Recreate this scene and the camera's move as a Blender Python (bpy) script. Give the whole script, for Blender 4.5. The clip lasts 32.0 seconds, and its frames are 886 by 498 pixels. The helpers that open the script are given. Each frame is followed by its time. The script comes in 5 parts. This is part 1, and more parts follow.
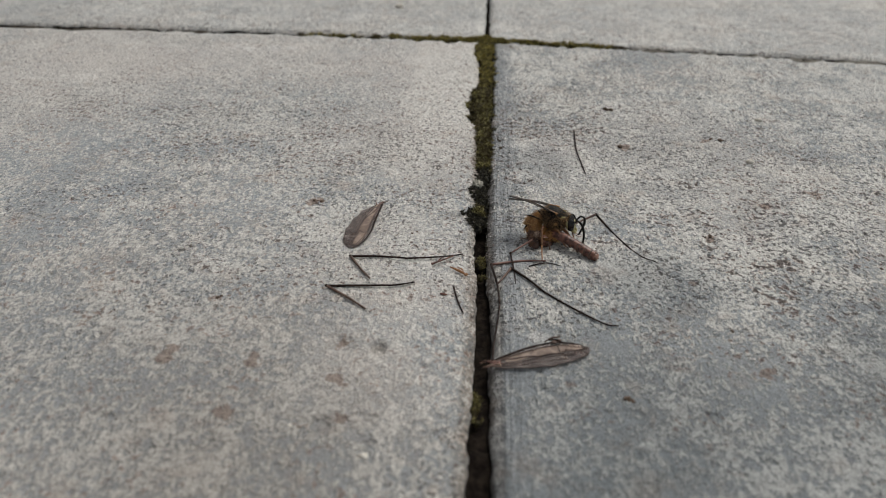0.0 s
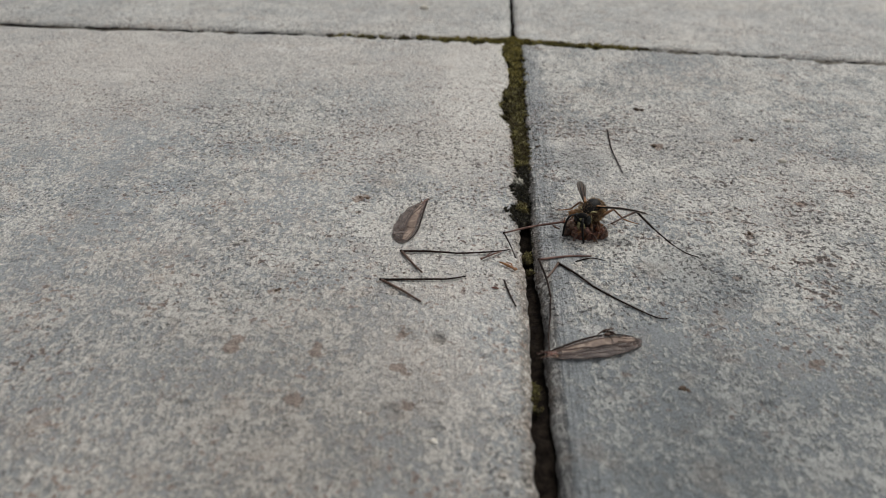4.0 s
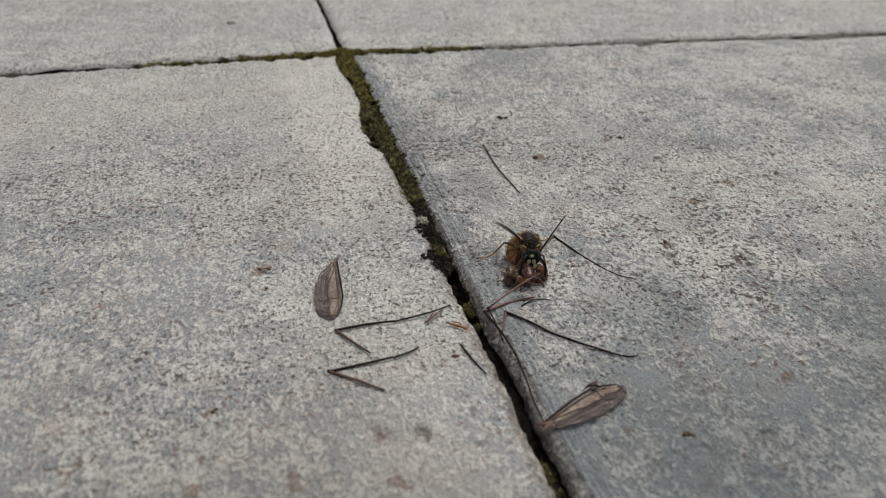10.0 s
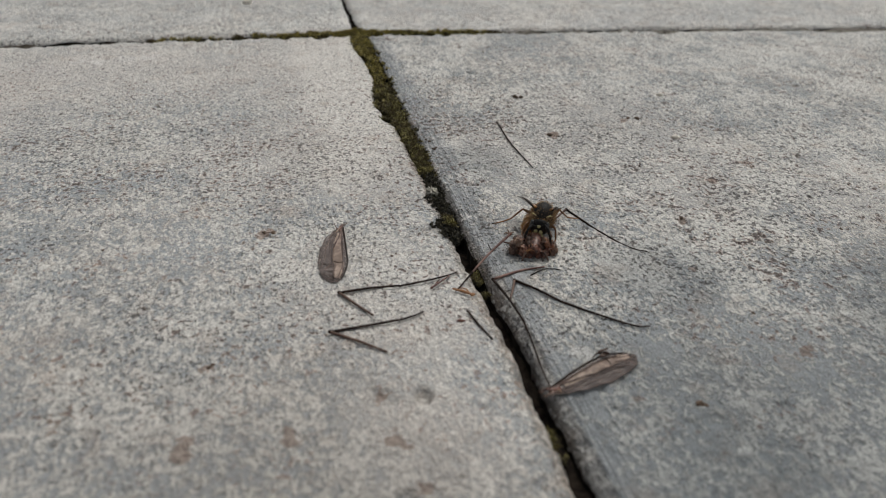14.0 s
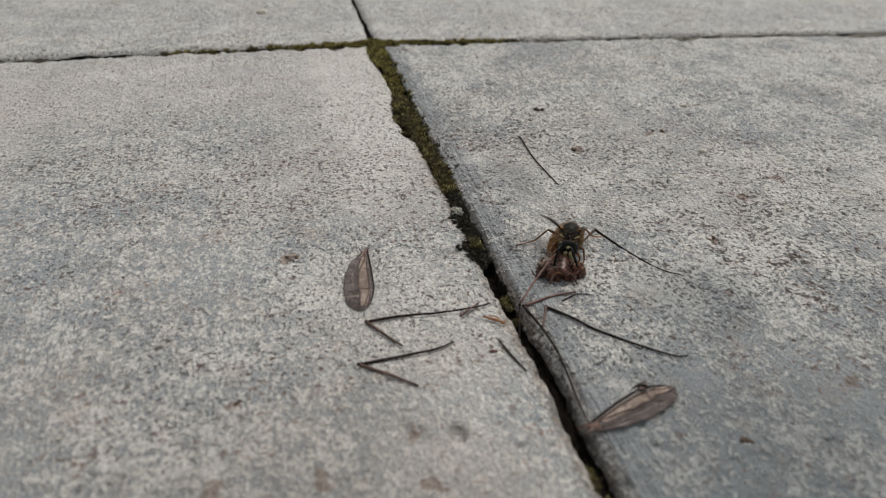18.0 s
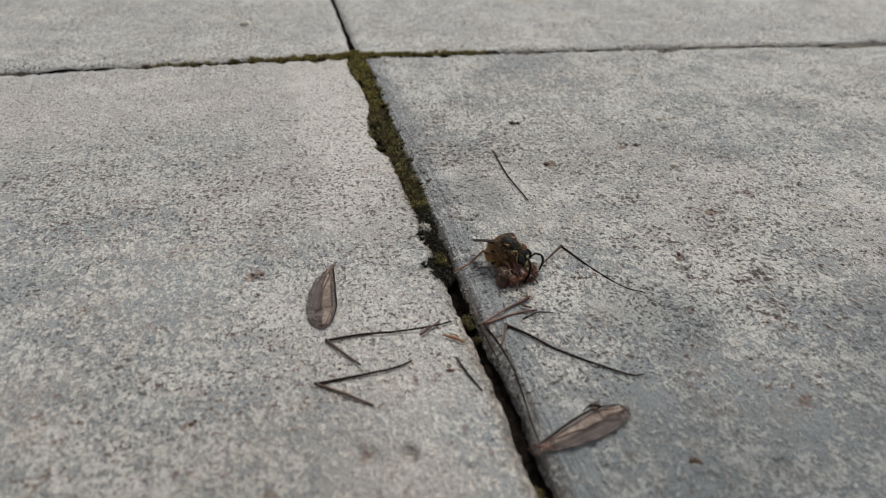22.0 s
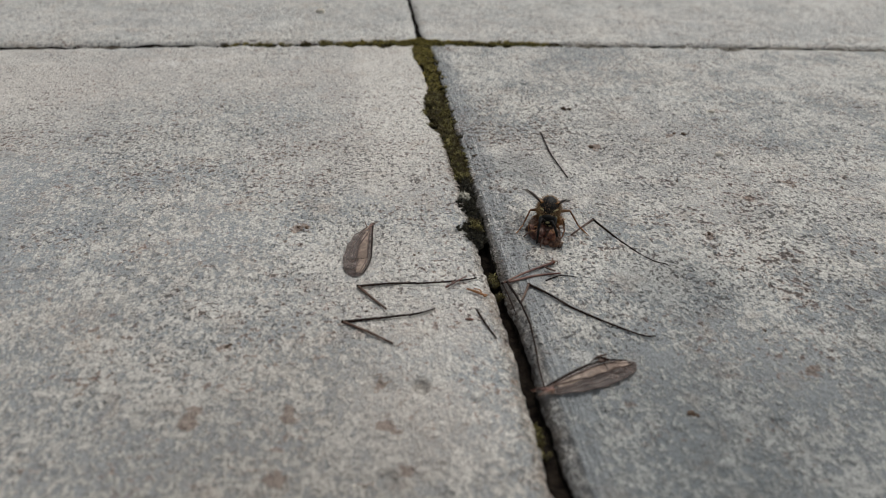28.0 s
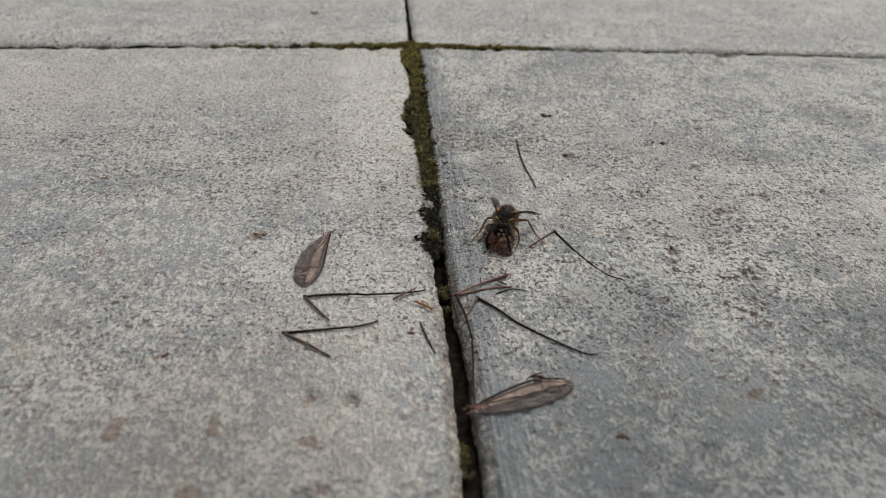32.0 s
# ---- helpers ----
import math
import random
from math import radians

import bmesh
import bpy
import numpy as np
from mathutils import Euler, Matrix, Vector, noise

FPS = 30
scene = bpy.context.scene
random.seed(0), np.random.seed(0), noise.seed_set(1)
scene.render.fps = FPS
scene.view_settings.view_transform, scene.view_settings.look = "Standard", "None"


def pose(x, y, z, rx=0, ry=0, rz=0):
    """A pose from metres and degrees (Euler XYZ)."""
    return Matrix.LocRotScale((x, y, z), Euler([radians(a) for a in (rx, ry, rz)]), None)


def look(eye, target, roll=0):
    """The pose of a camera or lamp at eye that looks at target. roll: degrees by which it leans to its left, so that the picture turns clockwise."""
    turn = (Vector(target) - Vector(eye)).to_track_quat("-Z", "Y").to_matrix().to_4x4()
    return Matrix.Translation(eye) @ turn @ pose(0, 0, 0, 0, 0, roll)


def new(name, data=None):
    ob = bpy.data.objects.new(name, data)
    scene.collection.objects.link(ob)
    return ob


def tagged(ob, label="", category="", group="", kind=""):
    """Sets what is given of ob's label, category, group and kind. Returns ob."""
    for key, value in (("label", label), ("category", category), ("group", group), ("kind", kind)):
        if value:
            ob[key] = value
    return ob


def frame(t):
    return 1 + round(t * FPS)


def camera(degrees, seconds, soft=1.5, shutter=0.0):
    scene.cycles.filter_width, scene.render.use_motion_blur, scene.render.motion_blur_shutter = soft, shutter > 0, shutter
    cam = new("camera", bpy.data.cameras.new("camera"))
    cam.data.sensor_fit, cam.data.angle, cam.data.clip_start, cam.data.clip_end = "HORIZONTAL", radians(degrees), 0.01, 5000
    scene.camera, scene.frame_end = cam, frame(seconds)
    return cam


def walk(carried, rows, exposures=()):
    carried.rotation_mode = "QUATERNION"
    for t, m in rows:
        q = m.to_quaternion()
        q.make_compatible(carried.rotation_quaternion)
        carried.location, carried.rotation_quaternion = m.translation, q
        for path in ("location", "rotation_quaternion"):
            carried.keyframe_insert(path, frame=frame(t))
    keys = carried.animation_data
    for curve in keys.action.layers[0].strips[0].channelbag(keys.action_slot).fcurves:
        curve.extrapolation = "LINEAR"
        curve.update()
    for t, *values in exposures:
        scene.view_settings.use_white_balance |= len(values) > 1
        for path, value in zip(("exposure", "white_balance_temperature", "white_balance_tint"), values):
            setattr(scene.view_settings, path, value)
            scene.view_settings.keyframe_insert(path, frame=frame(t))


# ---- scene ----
# A worker wasp takes a crane fly apart on weathered concrete paving. Lengths below are in millimetres (MM) unless said otherwise.
MM = 0.001
cam = camera(58.07, 32.0, soft=1.0)
cam.data.dof.use_dof = True
cam.data.dof.focus_distance = 0.149
cam.data.dof.aperture_fstop = 28.0
PATH = [
    (0.0, pose(-0.00163, -0.25445, 0.07117, 59.444, -1.708, 3.168)),
    (0.5, pose(-0.00339, -0.25512, 0.07086, 59.279, -1.756, 2.988)),
    (1.0, pose(-0.00421, -0.25387, 0.07121, 59.104, -1.769, 2.925)),
    (1.5, pose(-0.00692, -0.25390, 0.07226, 59.378, -1.822, 3.009)),
    (2.0, pose(-0.00752, -0.25474, 0.07197, 59.487, -1.793, 3.003)),
    (2.5, pose(-0.00565, -0.25593, 0.07146, 59.280, -1.710, 3.278)),
    (3.0, pose(-0.00740, -0.25600, 0.07204, 59.220, -1.769, 3.195)),
    (3.5, pose(-0.00893, -0.25858, 0.07155, 59.596, -1.841, 3.448)),
    (5.5, pose(-0.03453, -0.25022, 0.07964, 58.789, -0.207, -8.005)),
    (6.0, pose(-0.05448, -0.24014, 0.08909, 57.749, -0.196, -17.282)),
    (6.5, pose(-0.05548, -0.23877, 0.09164, 57.906, -1.706, -19.092)),
    (7.0, pose(-0.05094, -0.23603, 0.08942, 58.810, -2.379, -18.620)),
    (7.5, pose(-0.04673, -0.23703, 0.08702, 59.043, -2.640, -17.581)),
    (8.0, pose(-0.04341, -0.23630, 0.08679, 58.929, -2.083, -16.923)),
    (8.5, pose(-0.04236, -0.23825, 0.08237, 58.762, -1.817, -16.358)),
    (9.0, pose(-0.04364, -0.23598, 0.07886, 58.734, -1.888, -15.459)),
    (9.5, pose(-0.04331, -0.23632, 0.07864, 58.619, -1.751, -15.024)),
    (10.0, pose(-0.03330, -0.23783, 0.07605, 58.561, -1.809, -14.807)),
    (10.5, pose(-0.02788, -0.23927, 0.07453, 58.541, -1.906, -14.696)),
    (11.0, pose(-0.02639, -0.23760, 0.07527, 58.586, -2.392, -14.734)),
    (11.5, pose(-0.02769, -0.24064, 0.07323, 58.631, -2.525, -14.491)),
    (12.0, pose(-0.02766, -0.24009, 0.07182, 58.752, -2.564, -14.348)),
    (12.5, pose(-0.02894, -0.23795, 0.07140, 58.876, -2.576, -14.089)),
    (13.0, pose(-0.02772, -0.23630, 0.07089, 58.784, -2.356, -13.912)),
    (13.5, pose(-0.03202, -0.23792, 0.07092, 59.030, -2.282, -13.175)),
    (14.0, pose(-0.03208, -0.23846, 0.06852, 58.988, -2.465, -13.185)),
    (14.5, pose(-0.03333, -0.23795, 0.07086, 58.920, -2.142, -13.347)),
    (16.5, pose(-0.03114, -0.23519, 0.06718, 58.840, -2.289, -12.793)),
    (17.0, pose(-0.03209, -0.23489, 0.06687, 58.884, -2.012, -12.825)),
    (17.5, pose(-0.03376, -0.23163, 0.06805, 58.680, -1.944, -13.049)),
    (18.0, pose(-0.03423, -0.23276, 0.07020, 58.892, -1.912, -12.916)),
    (18.5, pose(-0.03375, -0.23350, 0.07020, 58.956, -1.901, -12.893)),
    (19.0, pose(-0.03363, -0.23527, 0.06795, 59.008, -1.680, -13.039)),
    (19.5, pose(-0.03287, -0.23386, 0.06932, 58.986, -1.729, -13.171)),
    (20.0, pose(-0.02920, -0.23280, 0.06856, 58.946, -1.833, -13.103)),
    (20.5, pose(-0.03024, -0.23457, 0.06645, 58.832, -1.746, -13.281)),
    (21.0, pose(-0.02752, -0.23551, 0.06699, 58.829, -1.930, -13.227)),
    (21.5, pose(-0.02710, -0.23559, 0.06986, 58.725, -1.932, -13.012)),
    (22.0, pose(-0.02810, -0.23384, 0.07309, 59.082, -1.808, -12.794)),
    (22.5, pose(-0.02674, -0.23414, 0.07242, 59.064, -1.783, -12.286)),
    (23.0, pose(-0.02358, -0.23807, 0.07199, 59.109, -1.851, -11.207)),
    (23.5, pose(-0.01948, -0.23970, 0.07099, 59.111, -2.093, -9.937)),
    (24.0, pose(-0.02209, -0.24144, 0.07159, 59.462, -2.218, -9.041)),
    (24.5, pose(-0.02396, -0.24291, 0.07178, 59.586, -1.995, -8.537)),
    (25.0, pose(-0.02412, -0.24339, 0.07092, 59.574, -1.747, -8.119)),
    (25.5, pose(-0.02376, -0.24396, 0.06881, 59.523, -1.941, -8.086)),
    (27.5, pose(-0.02353, -0.24694, 0.06859, 59.586, -1.772, -6.750)),
    (28.0, pose(-0.02249, -0.24533, 0.07004, 59.547, -1.938, -6.377)),
    (28.5, pose(-0.02222, -0.24678, 0.07622, 59.449, -2.158, -5.777)),
    (29.0, pose(-0.02581, -0.24855, 0.08333, 59.864, -2.141, -5.138)),
    (29.5, pose(-0.02391, -0.24921, 0.08219, 59.832, -1.831, -4.742)),
    (30.0, pose(-0.02243, -0.24643, 0.07812, 59.879, -1.945, -4.595)),
    (30.5, pose(-0.02335, -0.24743, 0.07499, 59.826, -2.199, -4.657)),
    (31.0, pose(-0.01899, -0.24916, 0.07101, 59.701, -2.093, -4.411)),
    (31.5, pose(-0.01359, -0.24647, 0.07091, 59.469, -2.075, -4.672)),
    (32.0, pose(-0.00986, -0.24436, 0.07223, 59.162, -1.831, -4.185)),]
walk(cam, PATH)

# ---- light: an overcast day, a broad weak sun behind cloud ----
SUN_ELEVATION, SUN_AZIMUTH = radians(58), radians(35)   # azimuth: from +y towards +x
world = bpy.data.worlds.new("overcast_sky")
scene.world = world
world.use_nodes = True
wn = world.node_tree
sky = wn.nodes.new("ShaderNodeTexSky")
sky.sky_type = "NISHITA"
sky.sun_disc = False
sky.sun_elevation, sky.sun_rotation = SUN_ELEVATION, SUN_AZIMUTH
sky.air_density, sky.dust_density, sky.ozone_density = 1.0, 4.0, 1.0
cloud = wn.nodes.new("ShaderNodeHueSaturation")
cloud.inputs["Saturation"].default_value = 0.25
wn.links.new(sky.outputs[0], cloud.inputs["Color"])
wn.links.new(cloud.outputs[0], wn.nodes["Background"].inputs[0])
wn.nodes["Background"].inputs[1].default_value = 0.088
sun = new("sun", bpy.data.lights.new("sun", "SUN"))
sun.data.energy, sun.data.angle, sun.data.color = 1.25, radians(26), (1.0, 0.985, 0.93)
sun_way = Vector((math.sin(SUN_AZIMUTH) * math.cos(SUN_ELEVATION), math.cos(SUN_AZIMUTH) * math.cos(SUN_ELEVATION), math.sin(SUN_ELEVATION)))
sun.matrix_world = look(sun_way * 5, (0, 0, 0))
scene.view_settings.exposure = -0.06


# ---- materials ----
class Nodes:
    """Short hand for building a node material."""

    def __init__(self, name, roughness=0.6, **inputs):
        self.mat = bpy.data.materials.new(name)
        self.mat.use_nodes = True
        self.tree = self.mat.node_tree
        self.bsdf = self.tree.nodes["Principled BSDF"]
        self.bsdf.inputs["Roughness"].default_value = roughness
        for key, value in inputs.items():
            self.bsdf.inputs[key.replace("_", " ")].default_value = value
        self.where = self.tree.nodes.new("ShaderNodeTexCoord").outputs["Object"]

    def put(self, socket, value):
        if isinstance(value, bpy.types.NodeSocket):
            self.tree.links.new(value, socket)
        else:
            socket.default_value = value

    def noise(self, size, detail=4.0, rough=0.55, offset=(0, 0, 0), stretch=(1, 1, 1), warp=0.0):
        """Noise whose lumps are about size millimetres across."""
        place = self.tree.nodes.new("ShaderNodeMapping")
        self.put(place.inputs["Vector"], self.where)
        place.inputs["Location"].default_value = offset
        place.inputs["Scale"].default_value = stretch
        n = self.tree.nodes.new("ShaderNodeTexNoise")
        self.put(n.inputs["Vector"], place.outputs[0])
        n.inputs["Scale"].default_value = 1000.0 / size
        n.inputs["Detail"].default_value, n.inputs["Roughness"].default_value, n.inputs["Distortion"].default_value = detail, rough, warp
        return n.outputs["Fac"]

    def ramp(self, value, low, high, to_low=0.0, to_high=1.0):
        n = self.tree.nodes.new("ShaderNodeMapRange")
        n.interpolation_type = "SMOOTHSTEP"
        self.put(n.inputs["Value"], value)
        for key, v in zip(("From Min", "From Max", "To Min", "To Max"), (low, high, to_low, to_high)):
            n.inputs[key].default_value = v
        return n.outputs[0]

    def math(self, how, a, b=0.0):
        n = self.tree.nodes.new("ShaderNodeMath")
        n.operation = how
        self.put(n.inputs[0], a), self.put(n.inputs[1], b)
        return n.outputs[0]

    def mix(self, fac, a, b, how="MIX"):
        n = self.tree.nodes.new("ShaderNodeMix")
        n.data_type, n.blend_type = "RGBA", how
        self.put(n.inputs["Factor"], fac)
        for socket, v in ((n.inputs[6], a), (n.inputs[7], b)):
            self.put(socket, (*v, 1.0) if isinstance(v, tuple) and len(v) == 3 else v)
        return n.outputs[2]

    def spot(self, x, y, radius, soft=0.8, ragged=2.0, offset=0.0):
        """1 inside a ragged patch round (x, y) in millimetres, 0 outside."""
        n = self.tree.nodes.new("ShaderNodeVectorMath")
        n.operation = "DISTANCE"
        self.put(n.inputs[0], self.where)
        n.inputs[1].default_value = (x * MM, y * MM, 0)
        wob = self.math("MULTIPLY", self.math("SUBTRACT", self.noise(3.0, 4, 0.7, (offset, 0, 0)), 0.5), ragged * radius * MM)
        far = self.math("ADD", n.outputs["Value"], wob)
        return self.ramp(far, radius * MM, radius * (1 - soft) * MM)

    def island(self):
        return self.tree.nodes.new("ShaderNodeNewGeometry").outputs["Random Per Island"]

    def colour(self, value):
        self.put(self.bsdf.inputs["Base Color"], (*value, 1.0) if isinstance(value, tuple) and len(value) == 3 else value)
        return self

    def bump(self, height, depth, strength=1.0):
        n = self.tree.nodes.new("ShaderNodeBump")
        n.inputs["Strength"].default_value, n.inputs["Distance"].default_value = strength, depth * MM
        self.put(n.inputs["Height"], height)
        self.put(self.bsdf.inputs["Normal"], n.outputs[0])
        return self


def concrete(name, light, dark, bias, spots=(), pale=(), shade_spots=(), shade_tone=(0.62, 0.66, 0.69), chalk=(), soil_shade=None, trowel=False, shift=0.0, strip=False, relief=0.34, soften=0.0, pitted=0.82, smooth=(), rough=(), patchy=0.26):
    """Weathered concrete: smooth blue-grey cement with a crust of pale grains, black pits with rusty rims, rusty stains."""
    m = Nodes(name, 0.62, Specular_IOR_Level=0.5)
    broad = m.noise(46, 3, 0.5, (0.3, 0.1, bias))
    patch = m.noise(13.0, 5, 0.62, (0.1, 0.7, bias))
    grain = m.noise(1.8, 5, 0.72, (0.5, 0.2, bias), (1, 0.62, 1), 0.15)
    small = m.noise(0.60, 3, 0.64, (1.5, 3.2, bias), (1, 0.62, 1), 0.1)
    fine = m.noise(0.36, 4, 0.75, (0.9, 0.4, bias))
    across = m.tree.nodes.new("ShaderNodeSeparateXYZ")
    m.put(across.inputs[0], m.where)
    lean = m.math("ADD", m.math("MULTIPLY", m.math("SUBTRACT", broad, 0.5), 0.16), m.math("MULTIPLY", m.math("SUBTRACT", patch, 0.5), patchy))
    edge = m.math("ADD", m.math("ADD", m.math("MULTIPLY", grain, 0.45), m.math("MULTIPLY", small, 0.55)), lean)
    sound = 0.0
    for n, (x, y, r) in enumerate(smooth):
        # cement that kept its smooth blue-grey skin, with fewer grains and pits
        here = m.spot(x, y, r, 0.6, 0.9, n * 0.41)
        sound = m.math("MAXIMUM", sound, here) if n else here
    if smooth:
        edge = m.math("SUBTRACT", edge, m.math("MULTIPLY", sound, 0.010))
    if trowel:
        # a float drawn along the edge left a smooth band with fine lines
        band = m.ramp(m.math("ADD", across.outputs["X"], m.math("MULTIPLY", m.noise(9, 3), 0.006)), 0.0125, 0.0085)
        rounded = m.math("MULTIPLY", m.ramp(across.outputs["X"], 0.0045, 0.0036), m.ramp(across.outputs["Y"], -0.133, -0.141))
        band = m.math("SUBTRACT", band, m.math("MULTIPLY", band, rounded))
        lines = m.math("ADD", m.math("MULTIPLY", m.noise(0.55, 3, 0.6, (0, 0, 0), (1, 0.03, 1)), 0.6), m.math("MULTIPLY", m.noise(1.4, 4, 0.6, (3, 0, 0), (1, 0.2, 1)), 0.4))
        edge = m.math("SUBTRACT", edge, m.math("MULTIPLY", band, 0.055))
    if strip:
        # pale laitance left along the border of the slab
        outer = m.math("ADD", across.outputs["X"], m.math("MULTIPLY", m.math("SUBTRACT", m.noise(24, 4, 0.6, (3, 4, bias)), 0.5), 0.022))
        border = m.math("MULTIPLY", m.ramp(outer, -0.0215, -0.0165), m.ramp(across.outputs["Y"], -0.105, -0.075))
        edge = m.math("ADD", edge, m.math("MULTIPLY", border, 0.07))
    crust = m.math("ADD", m.math("MULTIPLY", m.ramp(edge, 0.475 + shift - soften, 0.525 + shift + soften), 0.68), m.math("MULTIPLY", m.ramp(edge, 0.40 + shift, 0.60 + shift), 0.32))
    base = m.mix(crust, dark, light)
    warm = m.ramp(m.noise(26, 5, 0.62, (2.3, 0.1, bias)), 0.44, 0.64)
    base = m.mix(m.math("MULTIPLY", warm, 0.36), base, m.mix(1.0, base, (1.06, 0.985, 0.92), "MULTIPLY"))
    if strip:
        base = m.mix(m.math("MULTIPLY", border, 0.6), base, (0.64, 0.60, 0.54))
    for n, (x, y, r) in enumerate(pale):
        base = m.mix(m.math("MULTIPLY", m.spot(x, y, r, 0.7, 1.2, n * 0.37), 0.7), base, m.mix(0.5, base, (0.69, 0.637, 0.573)))
    for n, (x, y, r) in enumerate(chalk):
        base = m.mix(m.math("MULTIPLY", m.spot(x, y, r, 0.4, 1.6, n * 0.37), 0.85), base, (0.68, 0.66, 0.62))
    if trowel:
        drawn = m.mix(m.ramp(lines, 0.44, 0.56), (0.205, 0.222, 0.232), (0.42, 0.43, 0.43))
        base = m.mix(m.math("MULTIPLY", band, 0.58), base, drawn)
        base = m.mix(m.math("MULTIPLY", rounded, 0.55), base, m.mix(m.ramp(m.noise(2.2, 5, 0.7, (4, 2, 1)), 0.42, 0.6), (0.30, 0.265, 0.235), (0.56, 0.52, 0.475)))
    if soil_shade:
        # soil washed over the edge along the joint; right slab's tone also paints its slope's shade
        outer, inner, tone = soil_shade
        wander = m.math("MULTIPLY", m.math("SUBTRACT", m.noise(3.5, 5, 0.7, (1, 2, 3)), 0.5), 0.0028)
        edge_band = m.ramp(m.math("ADD", across.outputs["X"], wander), outer, inner)
        base = m.mix(m.math("MULTIPLY", edge_band, 0.85), base, m.mix(1.0, base, tone, "MULTIPLY"))
    # whitest cores of the crust
    core = m.math("MULTIPLY", m.ramp(edge, 0.54 + shift, 0.57 + shift), m.ramp(small, 0.44, 0.54))
    base = m.mix(m.math("MULTIPLY", core, 0.65), base, (0.70, 0.685, 0.64))
    ochre = m.ramp(m.noise(7.0, 4, 0.65, (6.1, 5.3, bias)), 0.53, 0.72)
    base = m.mix(m.math("MULTIPLY", ochre, 0.36), base, (0.45, 0.345, 0.265))
    for n, (x, y, r) in enumerate(spots):
        base = m.mix(m.math("MULTIPLY", m.spot(x, y, r * 0.5, 0.4, 8.0, n * 0.61), 0.75), base, (0.27, 0.18, 0.13))
    base = m.mix(1.0, base, m.ramp(fine, 0.36, 0.64, 0.74, 1.22), "MULTIPLY")
    # pits in clusters, each with a rusty rim
    hole = m.noise(0.98, 3, 0.5, (7.7, 0.4, bias), (0.9, 0.8, 1), 0.1)
    where = m.noise(11.0, 4, 0.62, (5.7, 2.4, bias))
    some = m.math("MULTIPLY", m.math("SUBTRACT", where, 0.5), 0.30)
    deep = m.math("ADD", hole, some)
    prick = m.noise(0.62, 2, 0.5, (2.2, 9.4, bias), (0.9, 0.8, 1), 0.1)
    for n, (x, y, r) in enumerate(rough):
        # skin worn away, more of the pits laid open
        open_skin = m.spot(x, y, r, 0.7, 0.9, 5 + n * 0.29)
        deep = m.math("ADD", deep, m.math("MULTIPLY", open_skin, 0.028))
        prick = m.math("ADD", prick, m.math("MULTIPLY", open_skin, 0.022))
    rim = m.math("MULTIPLY", m.ramp(deep, 0.585, 0.66), m.ramp(m.noise(17.0, 3, 0.6, (1.1, 3.3, bias)), 0.43, 0.56))
    base = m.mix(m.math("MULTIPLY", rim, 0.55), base, (0.29, 0.155, 0.10))
    pits = m.ramp(deep, 0.655, 0.682)
    pricks = m.math("MULTIPLY", m.ramp(prick, 0.59, 0.63), m.ramp(where, 0.34, 0.48))
    # shade near the camera is painted in as darker patches with evened tones
    even_tone = tuple(t * (a * 0.55 + b * 0.45) for t, a, b in zip(shade_tone, light, dark))
    for n, (x, y, r) in enumerate(shade_spots):
        base = m.mix(m.math("MULTIPLY", m.spot(x, y, r, 0.75, 0.8, n * 0.23), 0.8), base, m.mix(0.12, m.mix(1.0, base, shade_tone, "MULTIPLY"), even_tone))
    holes = m.math("MAXIMUM", pits, m.math("MULTIPLY", pricks, 0.85))
    if smooth:
        holes = m.math("MULTIPLY", holes, m.math("SUBTRACT", 1.0, m.math("MULTIPLY", sound, 0.75)))
    base = m.mix(m.math("MULTIPLY", holes, pitted), base, (0.034, 0.026, 0.022))
    m.colour(base)
    height = m.math("ADD", m.math("MULTIPLY", crust, 0.45), m.math("MULTIPLY", fine, 0.45))
    height = m.math("ADD", height, m.math("MULTIPLY", small, 0.8))
    height = m.math("SUBTRACT", height, m.math("MULTIPLY", holes, 1.0))
    if trowel:
        height = m.math("ADD", height, m.math("MULTIPLY", m.math("MULTIPLY", band, lines), 3.6))
    m.bump(height, relief, 1.0)
    return m.mat


BEIGE, BLUE = (0.540, 0.523, 0.478), (0.325, 0.347, 0.356)
concrete_left = concrete("weathered_concrete", BEIGE, BLUE, 0.0,
    [(-31, -168, 2.2), (-19, -171, 2.6), (-32, -178, 2.4), (-43, -167, 2.6), (-17, -178, 2.2), (-41, -153, 1.6), (-22, -180, 2.2), (-18.6, -162, 2.6), (-32, -118, 2.4), (-58, -160, 3.2)],
    [(-14, -60, 24), (-10, -100, 18), (-10, -84, 26), (-30, -86, 26), (-16, -136, 24), (-20, -20, 26), (-14, -172, 14), (-17, -163, 12), (-9, -150, 12), (-57, -21, 9), (-76, -22, 9), (-60, -30, 30), (-95, -40, 26), (-30, -40, 26), (-90, -20, 60), (-140, -40, 60), (-110, -60, 50)], [(-60, -180, 62), (-16, -200, 40), (-30, -178, 34)], (0.82, 0.80, 0.785), chalk=[(-57, -20, 3.4), (-63, -21, 3.0), (-75, -21, 3.2), (-70, -23, 2.4)], soil_shade=(-0.0026, -0.0008, (0.60, 0.52, 0.45)), shift=-0.012, strip=True, relief=0.24, soften=0.02, pitted=0.74, smooth=[(-50, -185, 30), (-75, -150, 30), (-22, -190, 20), (-48, -120, 18), (-90, -100, 24), (-13, -166, 24), (-32, -168, 24)], rough=[(-42, -84, 40), (-15, -94, 26), (-84, -80, 40)])
